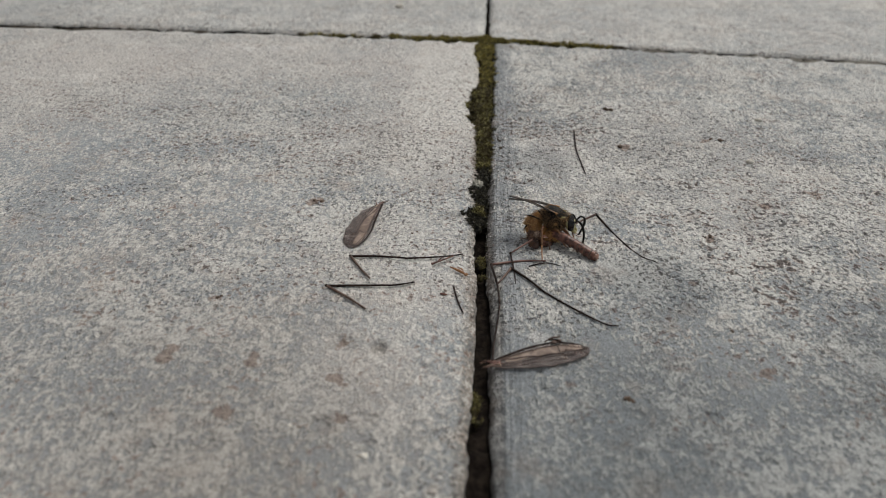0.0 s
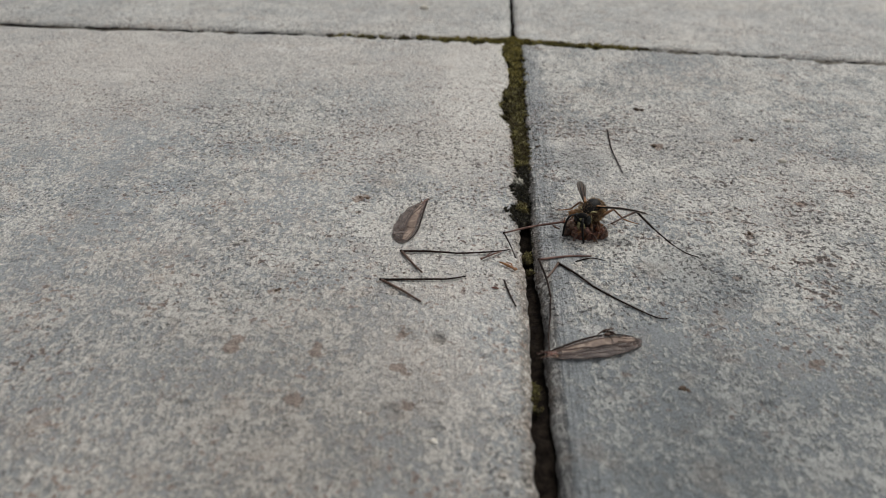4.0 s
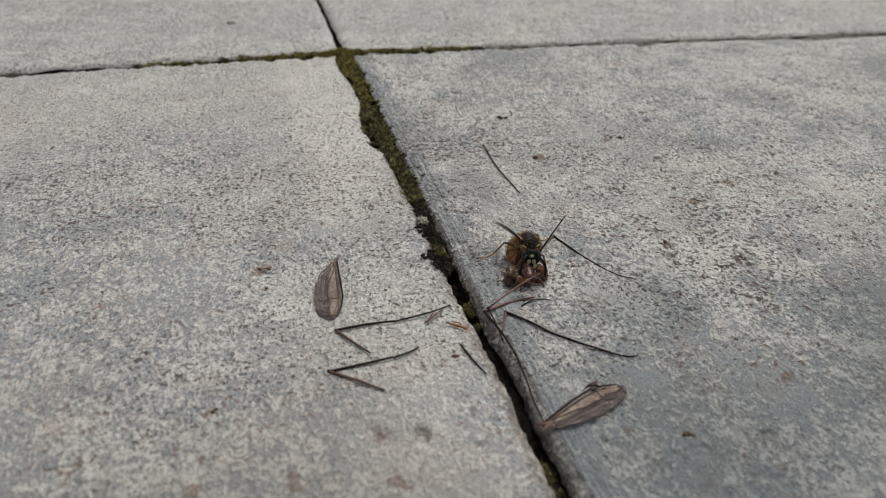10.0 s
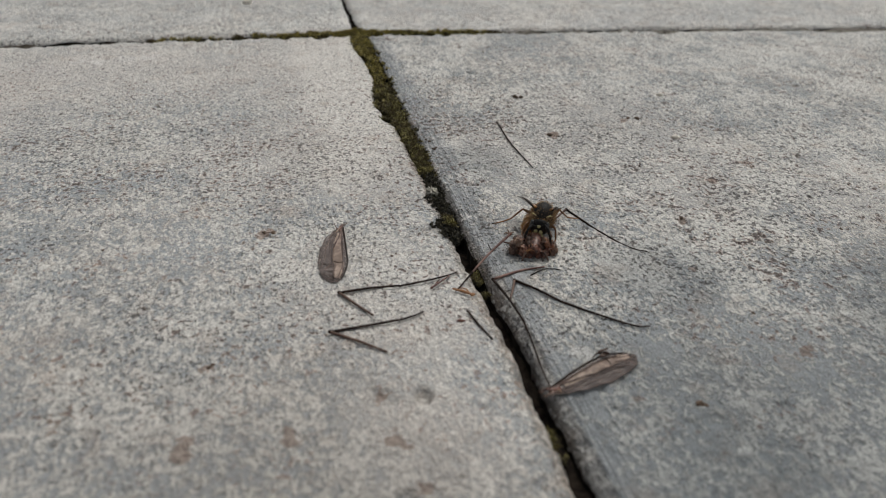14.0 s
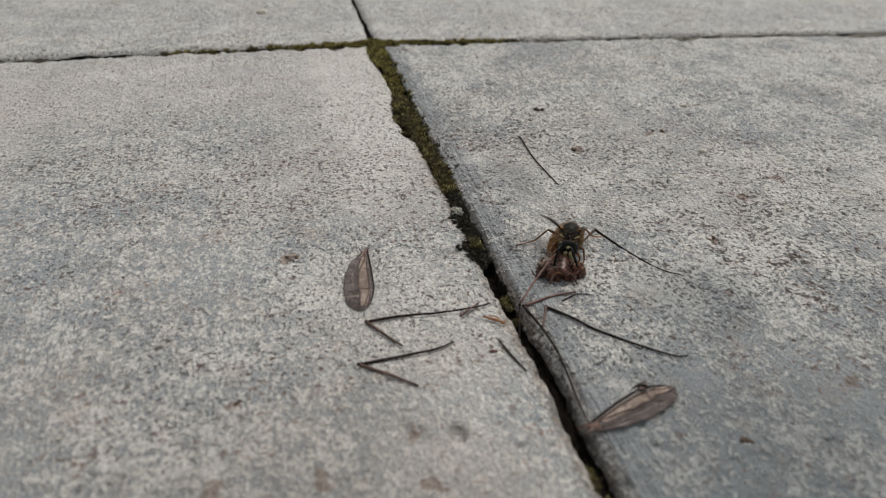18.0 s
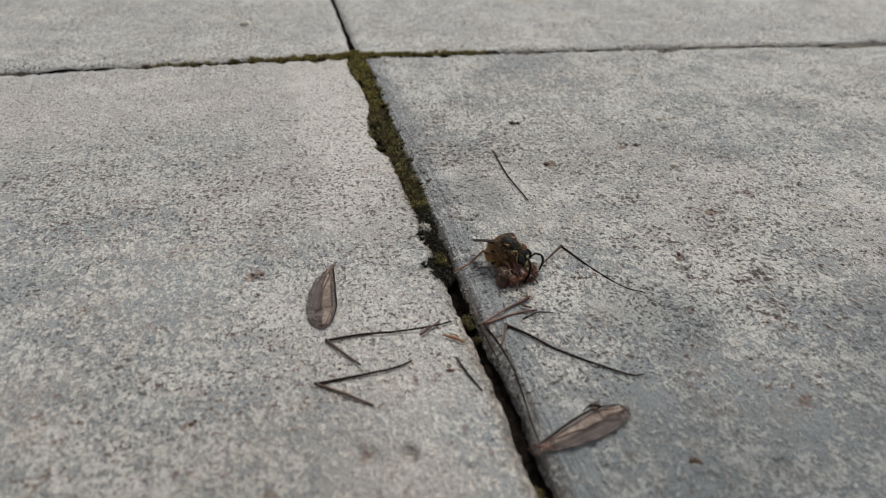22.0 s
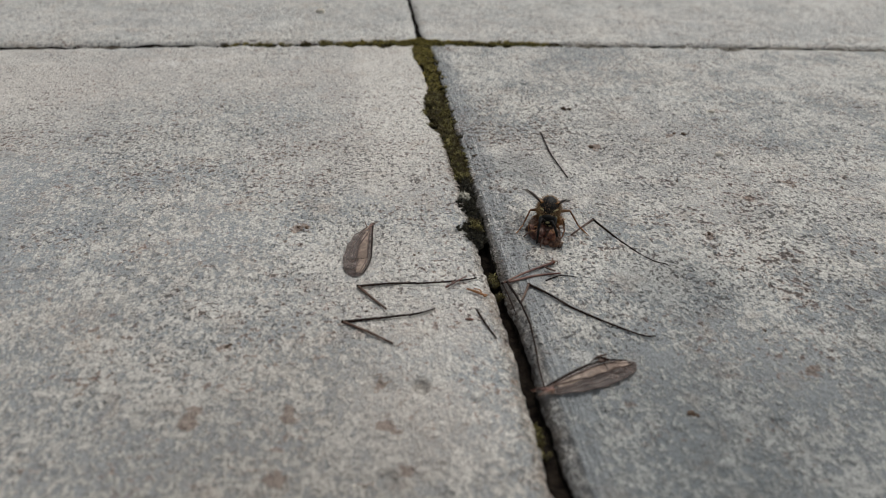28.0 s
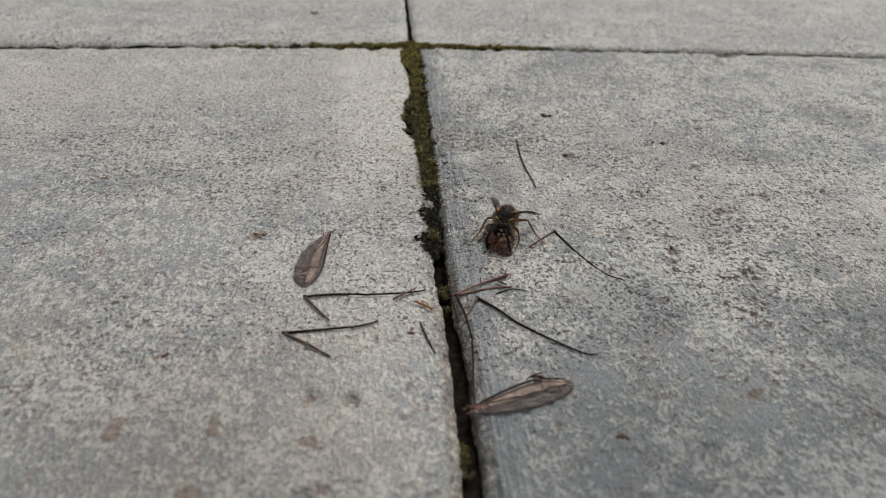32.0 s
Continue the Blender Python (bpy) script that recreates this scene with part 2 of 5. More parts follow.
concrete_right = concrete("weathered_concrete_blue", (0.578, 0.563, 0.514), (0.318, 0.338, 0.343), 3.1,
    [(41, -164, 2.4), (36, -141, 1.6), (42, -125, 2.2), (57, -111, 2.2), (68, -104, 2.6), (32, -84, 2.6), (52, -78, 2.4)],
    [(45, -70, 26), (60, -95, 22), (26, -98, 26), (16, -86, 16), (50, -116, 20), (85, -120, 26)], [(45, -190, 46), (10, -198, 26), (18, -172, 26), (85, -175, 40), (12, -95, 12), (30, -142, 16), (70, -160, 30)], (0.57, 0.597, 0.622), chalk=[(9.6, -158.6, 2.0)], soil_shade=(0.0033, 0.0022, (0.20, 0.155, 0.12)), trowel=True, shift=-0.014, patchy=0.40, smooth=[(45, -192, 52), (14, -178, 22), (85, -172, 45)], rough=[(32, -76, 30), (62, -98, 36), (14, -70, 20), (50, -130, 26)])
concrete_far = concrete("weathered_concrete_pale", (0.71, 0.688, 0.635), (0.47, 0.475, 0.46), 6.7)


def plain(name, tone, tone2, size, roughness, depth=0.03, **inputs):
    """Two tones in a noise of that size, with a fine relief."""
    m = Nodes(name, roughness, **inputs)
    n = m.noise(size, 4, 0.6)
    m.colour(m.mix(m.ramp(n, 0.35, 0.65), tone, tone2))
    m.bump(m.noise(size * 0.35, 4, 0.65, (3, 1, 2)), depth, 0.7)
    return m.mat


# soil of the long joint, its brown darkened to paint the depth's shade
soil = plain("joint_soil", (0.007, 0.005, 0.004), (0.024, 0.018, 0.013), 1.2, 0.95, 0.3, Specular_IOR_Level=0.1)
dusty_soil = plain("dusty_soil", (0.035, 0.029, 0.023), (0.11, 0.092, 0.072), 1.2, 0.95, 0.3, Specular_IOR_Level=0.1)
pale_soil = plain("pale_dusty_soil", (0.10, 0.09, 0.075), (0.24, 0.22, 0.19), 2.2, 0.95, 0.3, Specular_IOR_Level=0.1)
# slab sides: caked soil, made near-black to carry the joint's shade
caked_shade = plain("soil_caked_shaded_concrete", (0.005, 0.004, 0.003), (0.020, 0.015, 0.011), 1.6, 0.95, 0.2, Specular_IOR_Level=0.15)
earth = plain("earth", (0.09, 0.075, 0.055), (0.14, 0.12, 0.09), 30, 0.9, 4.0)


def moss_material(name="moss", low=0.45, high=0.58, bright=(0.62, 0.55, 0.21)):
    m = Nodes(name, 0.75)
    tone = m.mix(m.ramp(m.island(), 0.34, 1.0), (0.115, 0.098, 0.032), bright)
    patch = m.ramp(m.noise(3.2, 4, 0.65), low, high)
    m.colour(m.mix(patch, m.mix(0.72, tone, (0.060, 0.040, 0.020)), tone))
    return m.mat


moss = moss_material()
fresh_moss = moss_material("fresh_moss", 0.30, 0.46, (0.72, 0.60, 0.17))
brown_moss = moss_material("withered_moss", 0.5, 0.7, (0.26, 0.17, 0.085))
moss_bed = plain("moss_bed", (0.030, 0.026, 0.010), (0.085, 0.068, 0.02), 1.0, 0.9, 0.15)
black_moss = plain("dry_black_moss", (0.012, 0.012, 0.009), (0.085, 0.075, 0.048), 0.8, 0.9, 0.1)
leg_brown = plain("leg_brown", (0.080, 0.046, 0.034), (0.170, 0.108, 0.080), 2.0, 0.5, 0.02, Specular_IOR_Level=0.3)
leg_red = plain("leg_red_brown", (0.105, 0.048, 0.038), (0.27, 0.155, 0.120), 1.6, 0.45, 0.02, Specular_IOR_Level=0.3)
leg_dark = plain("leg_dark", (0.012, 0.008, 0.007), (0.042, 0.026, 0.020), 2.0, 0.6, 0.02, Specular_IOR_Level=0.12)
vein_brown = plain("wing_vein", (0.06, 0.037, 0.03), (0.13, 0.084, 0.067), 1.5, 0.5, 0.01, Specular_IOR_Level=0.3)
leg_pale = plain("leg_pale", (0.24, 0.15, 0.10), (0.34, 0.23, 0.16), 1.5, 0.5, 0.02)
pale_bit = plain("pale_brown_cuticle", (0.16, 0.09, 0.06), (0.44, 0.31, 0.225), 1.1, 0.30, 0.06, Subsurface_Weight=0.2, Subsurface_Radius=(0.0008, 0.0005, 0.0003))
red_orange = plain("red_orange_flesh", (0.13, 0.042, 0.024), (0.40, 0.185, 0.105), 0.8, 0.24, 0.07, Subsurface_Weight=0.2, Subsurface_Radius=(0.0008, 0.0004, 0.0003))
brown_bit = plain("dark_brown_cuticle", (0.055, 0.026, 0.016), (0.24, 0.13, 0.08), 1.0, 0.28, 0.05, Subsurface_Weight=0.15, Subsurface_Radius=(0.0008, 0.0005, 0.0003))
orange_bit = plain("orange_cuticle", (0.26, 0.10, 0.035), (0.40, 0.20, 0.08), 0.8, 0.5, 0.03)
red_bit = plain("red_brown_cuticle", (0.055, 0.022, 0.016), (0.26, 0.115, 0.078), 0.7, 0.30, 0.08, Subsurface_Weight=0.15, Subsurface_Radius=(0.0006, 0.0003, 0.0002))
pink_bit = plain("torn_pink_flesh", (0.11, 0.042, 0.030), (0.43, 0.235, 0.165), 0.6, 0.26, 0.07, Subsurface_Weight=0.2, Subsurface_Radius=(0.0008, 0.0004, 0.0003))
wasp_black = plain("wasp_black", (0.007, 0.007, 0.007), (0.018, 0.016, 0.014), 0.6, 0.52, 0.02, Specular_IOR_Level=0.13)
wasp_eye = plain("wasp_eye", (0.006, 0.006, 0.006), (0.014, 0.012, 0.01), 0.3, 0.16, 0.004)
wasp_yellow = plain("wasp_yellow", (0.42, 0.37, 0.16), (0.56, 0.51, 0.27), 0.7, 0.38, 0.015)
wasp_amber = plain("wasp_amber", (0.21, 0.090, 0.025), (0.48, 0.245, 0.076), 1.2, 0.42, 0.015)
wasp_gold = plain("wasp_gold", (0.27, 0.13, 0.04), (0.40, 0.22, 0.07), 0.8, 0.38, 0.015)
wasp_leg = plain("wasp_leg_amber", (0.13, 0.058, 0.028), (0.27, 0.135, 0.060), 1.0, 0.4, 0.01)
fuzz_tone = plain("wasp_hair", (0.20, 0.115, 0.05), (0.46, 0.30, 0.15), 1.0, 0.6, 0.01)
gold_fuzz = plain("wasp_gold_hair", (0.39, 0.225, 0.075), (0.66, 0.42, 0.165), 1.0, 0.6, 0.01)
grit_white = plain("pale_grit", (0.66, 0.60, 0.50), (0.80, 0.76, 0.68), 0.6, 0.7, 0.1)
grit_brown = plain("brown_grit", (0.06, 0.042, 0.03), (0.16, 0.105, 0.07), 0.7, 0.85, 0.1)


def film(name, tone, tone2, clear, roughness=0.5):
    """A thin cuticle sheet that lets some light through."""
    m = Nodes(name, roughness, Specular_IOR_Level=0.25)
    m.colour(m.mix(m.ramp(m.noise(1.6, 5, 0.65), 0.38, 0.62), tone, tone2))
    m.bump(m.noise(0.5, 3, 0.6), 0.03, 0.6)
    m.bsdf.inputs["Alpha"].default_value = 1.0 - clear
    return m.mat


wing_film = film("crane_fly_wing_film", (0.125, 0.095, 0.085), (0.255, 0.207, 0.185), 0.42)
wing_tan = film("crane_fly_wing_pale_cell", (0.25, 0.18, 0.14), (0.46, 0.355, 0.285), 0.2)
wasp_film = film("wasp_wing_film", (0.035, 0.024, 0.016), (0.075, 0.050, 0.032), 0.10, 0.36)


# ---- geometry helpers ----
def smooth_line(points, steps=6):
    """A Catmull-Rom curve through the points."""
    p = [Vector(q) for q in points]
    if len(p) < 3:
        return [p[0].lerp(p[-1], n / steps) for n in range(steps + 1)]
    p = [p[0] * 2 - p[1], *p, p[-1] * 2 - p[-2]]
    out = []
    for a, b, c, d in zip(p, p[1:], p[2:], p[3:]):
        for n in range(steps):
            t = n / steps
            out.append(0.5 * ((2 * b) + (c - a) * t + (2 * a - 5 * b + 4 * c - d) * t * t + (3 * b - a - 3 * c + d) * t ** 3))
    return out + [p[-2]]


class Geo:
    """Vertices (in millimetres) and faces of one mesh."""

    def __init__(self):
        self.v, self.f = [], []

    def tube(self, line, radii, sides=8, steps=6, flat=1.0):
        line = smooth_line(line, steps)
        if not isinstance(radii, (list, tuple)):
            radii = [radii, radii]
        start, n = len(self.v), len(line)
        for k, p in enumerate(line):
            way = (line[min(k + 1, n - 1)] - line[max(k - 1, 0)]).normalized()
            side = way.cross(Vector((0, 0, 1)))
            side = side.normalized() if side.length > 1e-4 else Vector((1, 0, 0))
            up = side.cross(way)
            s = k / (n - 1) * (len(radii) - 1)
            r = radii[int(s)] + (radii[min(int(s) + 1, len(radii) - 1)] - radii[int(s)]) * (s - int(s))
            for a in range(sides):
                w = 2 * math.pi * a / sides
                self.v.append(p + side * (r * math.cos(w)) + up * (r * flat * math.sin(w)))
        for k in range(n - 1):
            for a in range(sides):
                b = (a + 1) % sides
                self.f.append((start + k * sides + a, start + k * sides + b, start + (k + 1) * sides + b, start + (k + 1) * sides + a))
        self.f.append(tuple(start + a for a in range(sides))[::-1])
        self.f.append(tuple(start + (n - 1) * sides + a for a in range(sides)))
        return self

    def blob(self, centre, radii, turn=(0, 0, 0), rings=10, sides=16, rough=0.0, seed=0.0, lump=1.0, shape=None):
        """An ellipsoid, roughened by noise (rough, as a share of its radius); shape(p) may remodel the unit sphere."""
        m = Euler([radians(a) for a in turn]).to_matrix()
        start = len(self.v)
        c, r = Vector(centre), Vector(radii)
        for i in range(rings + 1):
            th = math.pi * i / rings
            for j in range(sides):
                ph = 2 * math.pi * j / sides
                u = Vector((math.sin(th) * math.cos(ph), math.sin(th) * math.sin(ph), math.cos(th)))
                if rough:
                    u = u * (1 + rough * noise.fractal(u * 1.7 * lump + Vector((seed, seed * 0.7, 1.3)), 0.9, 2.1, 3))
                if shape:
                    u = shape(u)
                self.v.append(c + m @ Vector((u.x * r.x, u.y * r.y, u.z * r.z)))
        for i in range(rings):
            for j in range(sides):
                k = (j + 1) % sides
                self.f.append((start + i * sides + j, start + (i + 1) * sides + j, start + (i + 1) * sides + k, start + i * sides + k))
        return self

    def blade(self, root, way, length, width, bend=0.0):
        """A thin pointed leaf or hair with a kink."""
        way = Vector(way).normalized()
        side = way.cross(Vector((random.uniform(-1, 1), random.uniform(-1, 1), 0.3))).normalized() * width / 2
        root = Vector(root)
        mid = root + way * length * 0.55
        tip = root + way * length + Vector((0, 0, -bend * length))
        s = len(self.v)
        self.v += [root - side, root + side, mid + side * 0.8, mid - side * 0.8, tip]
        self.f += [(s, s + 1, s + 2, s + 3), (s + 3, s + 2, s + 4)]
        return self

    def ob(self, name, material, parent=None, label="", pivot=(0, 0, 0), smooth=True):
        pv = Vector(pivot)
        me = bpy.data.meshes.new(name)
        me.from_pydata([tuple((Vector(p) - pv) * MM) for p in self.v], [], self.f)
        me.materials.append(material)
        if smooth:
            me.polygons.foreach_set("use_smooth", [True] * len(me.polygons))
        me.update()
        o = new(name, me)
        if parent:
            o.parent = parent
        if label:
            tagged(o, label)
        return o


def thing(name, label, category, group="", at=(0, 0, 0), kind=""):
    o = new(name)
    o.empty_display_size = 0.004
    o.location = Vector(at) * MM
    return tagged(o, label, category, group, kind)


# ---- the paving ----
def lattice(ix, iy, seed):
    h = (ix * 374761393 + iy * 668265263 + seed * 1442695041) & 0xFFFFFFFF
    h = ((h ^ (h >> 13)) * 1274126177) & 0xFFFFFFFF
    return ((h ^ (h >> 16)) & 0xFFFF) / 65535.0


def field(x, y, size, seed):
    """Smooth value noise, 0 to 1, over arrays of millimetres."""
    x, y = x / size + 5000, y / size + 5000
    ix, iy = np.floor(x).astype(np.int64), np.floor(y).astype(np.int64)
    fx, fy = x - ix, y - iy
    fx, fy = fx * fx * (3 - 2 * fx), fy * fy * (3 - 2 * fy)
    a, b = lattice(ix, iy, seed), lattice(ix + 1, iy, seed)
    c, d = lattice(ix, iy + 1, seed), lattice(ix + 1, iy + 1, seed)
    return (a * (1 - fx) + b * fx) * (1 - fy) + (c * (1 - fx) + d * fx) * fy


def spread(lo, hi, near_lo, near_hi, step):
    """Grid lines from lo to hi, close together between near_lo and near_hi."""
    near_lo, near_hi = max(lo, near_lo), min(hi, near_hi)
    lines = list(np.arange(near_lo, near_hi + 1e-6, step))
    gap, at = step * 1.5, lines[-1]
    while at + gap < hi:
        at += gap
        lines.append(at)
        gap *= 1.18
    if hi - lines[-1] > 1e-6:
        lines.append(hi)
    gap, at = step * 1.5, lines[0]
    while at - gap > lo:
        at -= gap
        lines.insert(0, at)
        gap *= 1.18
    if lines[0] - lo > 1e-6:
        lines.insert(0, lo)
    return np.array(lines)


THICK = 40.0
LEAN = 0.0135   # how far the right slab's edge leans away from the joint


def wear(y):
    """How far the left slab's edge has crumbled away at y, in millimetres."""
    return np.interp(y, (-182, -172, -148, -138, -105, -92, -74, -70.5, -62, -52, -42, -28, -18, 0), (0, -0.45, -0.55, -0.1, -0.45, 0, 0, 2.2, 2.4, 1.5, 0.2, 0.2, 0.9, 1.0))


SHEAR = 0.045   # the slabs of either side lie a little out of square


def retreat(y):
    """How far the right slab's edge stands back from its straight line at y, in millimetres."""
    return np.interp(y, (-190, -176, -165, -150, -142, -130, -120), (1.8, 1.5, 1.2, 1.0, 0.35, -0.1, 0))


def slab(x0, x1, y0, y1, near, step, material, parent, seed, taper0=0.0, taper1=0.0, dents=(), label="", worn=0.0, lip=0.0):
    """One concrete slab with worn edges, its top near z = 0. taper: how far the side edges lean per millimetre of y."""
    xs, ys = spread(x0, x1, near[0], near[1], step), spread(y0, y1, near[2], near[3], step)
    gx, gy = np.meshgrid(xs, ys)
    # distance from the edges, for the worn arris
    edge = np.minimum(np.minimum(gx - x0, x1 - gx), np.minimum(gy - y0, y1 - gy))
    ragged = 0.9 * field(gx, gy, 2.2, seed + 1) + 0.7 * field(gx, gy, 0.9, seed + 2)
    z = 0.55 * (field(gx, gy, 60, seed + 3) - 0.5) + 0.16 * (field(gx, gy, 9, seed + 4) - 0.5)
    z += 0.20 * (field(gx, gy, 1.7, seed + 5) - 0.5) + 0.16 * (field(gx, gy, 0.85, seed + 6) - 0.5)
    z -= 0.34 * np.clip((field(gx, gy, 1.3, seed + 7) - 0.83) * 9, 0, 1)
    z -= 0.7 * np.exp(-np.maximum(edge, 0) / (0.35 + 0.4 * ragged)) * (0.5 + 0.9 * ragged)
    chip = np.clip((field(gx, gy, 5.0, seed + 8) - 0.62) * 4, 0, 1) * np.exp(-np.maximum(edge, 0) / 1.4)
    z -= 0.8 * chip
    for dx, dy, r, deep in dents:
        far = np.hypot((gx - dx), (gy - dy) * 0.8) / r + 0.5 * (field(gx, gy, r * 0.8, seed + 9) - 0.5)
        z -= deep * np.clip((1.1 - far) * 3.0, 0, 1)
    if lip:
        # the rounded arris along the near half of the joint
        wide = 1.7 + 0.9 * field(gx * 0, gy, 11.0, seed + 15)
        z -= lip * np.clip(1 - (gx - x0) / wide, 0, 1) ** 1.8 * np.clip((-133 - gy) / 10, 0, 1) * (0.8 + 0.4 * field(gx, gy, 3.0, seed + 16))
    # lean of the side edges and the shear of the whole slab
    share = (gx - x0) / (x1 - x0)
    wob = 0.5 * (field(gx * 0, gy, 4.0, seed + 10) - 0.5) + 0.35 * (field(gx * 0, gy, 1.3, seed + 11) - 0.5)
    px = gx + (gy + 150) * (taper0 * (1 - share) + taper1 * share) + wob * np.exp(-np.maximum(np.minimum(gx - x0, x1 - gx), 0) / 6)
    if lip:
        px += retreat(gy) * np.exp(-(gx - x0) / 8)
    if worn:
        px -= worn * wear(gy) * np.exp(-(x1 - gx) / 12) * (0.8 + 0.4 * field(gx * 0, gy, 5.0, seed + 14))
    wob = 0.5 * (field(gx, gy * 0, 5.0, seed + 12) - 0.5) + 0.3 * (field(gx, gy * 0, 1.6, seed + 13) - 0.5)
    py = gy - SHEAR * np.abs(gx) + wob * np.exp(-np.maximum(np.minimum(gy - y0, y1 - gy), 0) / 6)
    ny, nx = gx.shape
    top = np.stack([px, py, z], -1).reshape(-1, 3)
    index = np.arange(ny * nx).reshape(ny, nx)
    quads = np.stack([index[:-1, :-1], index[:-1, 1:], index[1:, 1:], index[1:, :-1]], -1).reshape(-1, 4)
    rim = np.concatenate([index[0, :], index[1:, -1], index[-1, -2::-1], index[-2:0:-1, 0]])
    low = top[rim].copy()
    low[:, 2] = -THICK
    base = ny * nx
    n = len(rim)
    a, b = np.arange(n), (np.arange(n) + 1) % n
    walls = np.stack([rim[b], rim[a], base + a, base + b], -1)
    faces = np.concatenate([quads, walls]).tolist() + [tuple(range(base + n - 1, base - 1, -1))]
    me = bpy.data.meshes.new("paving_slab")
    me.from_pydata((np.concatenate([top, low]) * MM).tolist(), [], faces)
    me.materials.append(material)
    me.materials.append(caked_shade)   # the hidden sides, caked with soil, the joint's shade put into their colour
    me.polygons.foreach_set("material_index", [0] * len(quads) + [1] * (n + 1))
    me.polygons.foreach_set("use_smooth", [True] * len(me.polygons))
    me.update()
    o = new("paving_slab", me)
    o.parent = parent
    if label:
        tagged(o, label)
    return o


pavement = tagged(new("pavement"), "weathered grey concrete paving slabs with mossy joints", "pavement", kind="structure")
SIZE = 400.0
JL, JR = -0.55, 1.2    # the long joint's edges at y = -150
FAR0, NEAR1 = 0.5, -1.6   # the cross joint's edges
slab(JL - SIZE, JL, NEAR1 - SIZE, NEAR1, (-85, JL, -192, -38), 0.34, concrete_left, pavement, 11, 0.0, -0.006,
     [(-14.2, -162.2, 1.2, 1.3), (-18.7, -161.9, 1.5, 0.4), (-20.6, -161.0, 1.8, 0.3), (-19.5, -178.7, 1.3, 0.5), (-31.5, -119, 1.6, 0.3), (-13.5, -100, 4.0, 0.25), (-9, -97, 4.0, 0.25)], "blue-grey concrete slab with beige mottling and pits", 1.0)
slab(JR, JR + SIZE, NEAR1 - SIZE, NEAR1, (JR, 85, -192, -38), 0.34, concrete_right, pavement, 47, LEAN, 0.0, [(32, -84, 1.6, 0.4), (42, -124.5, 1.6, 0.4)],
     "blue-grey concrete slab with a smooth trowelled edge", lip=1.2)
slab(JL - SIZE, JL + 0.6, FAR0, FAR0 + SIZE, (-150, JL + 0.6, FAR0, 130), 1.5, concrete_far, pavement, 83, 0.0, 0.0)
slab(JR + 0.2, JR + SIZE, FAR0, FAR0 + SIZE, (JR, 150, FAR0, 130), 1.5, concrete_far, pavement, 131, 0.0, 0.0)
for i in range(-2, 2):
    for j in range(-2, 2):
        if (i, j) not in ((-1, -1), (0, -1), (-1, 0), (0, 0)):
            x0 = JR + i * (SIZE + 3) if i >= 0 else JL - SIZE + (i + 1) * (SIZE + 3)
            y0 = FAR0 + j * (SIZE + 2.4) if j >= 0 else NEAR1 - SIZE + (j + 1) * (SIZE + 2.4)
            slab(x0, x0 + SIZE, y0, y0 + SIZE, (x0, x0 + SIZE, y0, y0 + SIZE), 20, concrete_far if (i + j) % 2 else concrete_left, pavement, 200 + i * 7 + j)


def sheet(name, half, z, step, rough, material, label, category):
    """A level sheet of ground with a little relief."""
    xs = np.concatenate([-np.geomspace(half, step, 40), [0], np.geomspace(step, half, 40)])
    gx, gy = np.meshgrid(xs, xs)
    gz = z + rough * (field(gx, gy, step * 2, 5) - 0.5)
    n = len(xs)
    index = np.arange(n * n).reshape(n, n)
    me = bpy.data.meshes.new(name)
    me.from_pydata((np.stack([gx, gy, gz], -1).reshape(-1, 3) * MM).tolist(), [], np.stack([index[:-1, :-1], index[:-1, 1:], index[1:, 1:], index[1:, :-1]], -1).reshape(-1, 4).tolist())
    me.materials.append(material)
    me.update()
    return tagged(new(name, me), label, category, kind="structure")


sheet("ground", 600000, -THICK, 30, 1.0, earth, "bare brown earth under and around the paving", "ground")


def joint_fill(name, x0, x1, y0, y1, z, material, label):
    """Dark soil in a joint, lumpy, some way below the slab tops."""
    xs, ys = np.arange(x0, x1 + 0.3, 0.5), np.arange(y0, y1 + 0.3, 0.8)
    gx, gy = np.meshgrid(xs, ys)
    gz = z + 1.0 * (field(gx, gy, 6, 21) - 0.5) + 0.7 * (field(gx, gy, 1.6, 22) - 0.5)
    py = gy - SHEAR * np.abs(gx)
    ny, nx = gx.shape
    index = np.arange(ny * nx).reshape(ny, nx)
    me = bpy.data.meshes.new(name)
    me.from_pydata((np.stack([gx, py, gz], -1).reshape(-1, 3) * MM).tolist(), [], np.stack([index[:-1, :-1], index[:-1, 1:], index[1:, 1:], index[1:, :-1]], -1).reshape(-1, 4).tolist())
    me.materials.append(material)
    me.polygons.foreach_set("use_smooth", [True] * len(me.polygons))
    me.update()
    return tagged(new(name, me), label, "soil", kind="structure")


joint_fill("joint_soil", -5, 5, -402, 402, -3.3, soil, "dark soil deep in the long joint, the joint's shade in its colour")
joint_fill("joint_soil", -300, 40, -4, 2, -1.25, dusty_soil, "dusty brown soil in the joint across")
joint_fill("joint_soil", 39.5, 300, -4, 2, -1.0, pale_soil, "pale dusty soil filling the joint across")


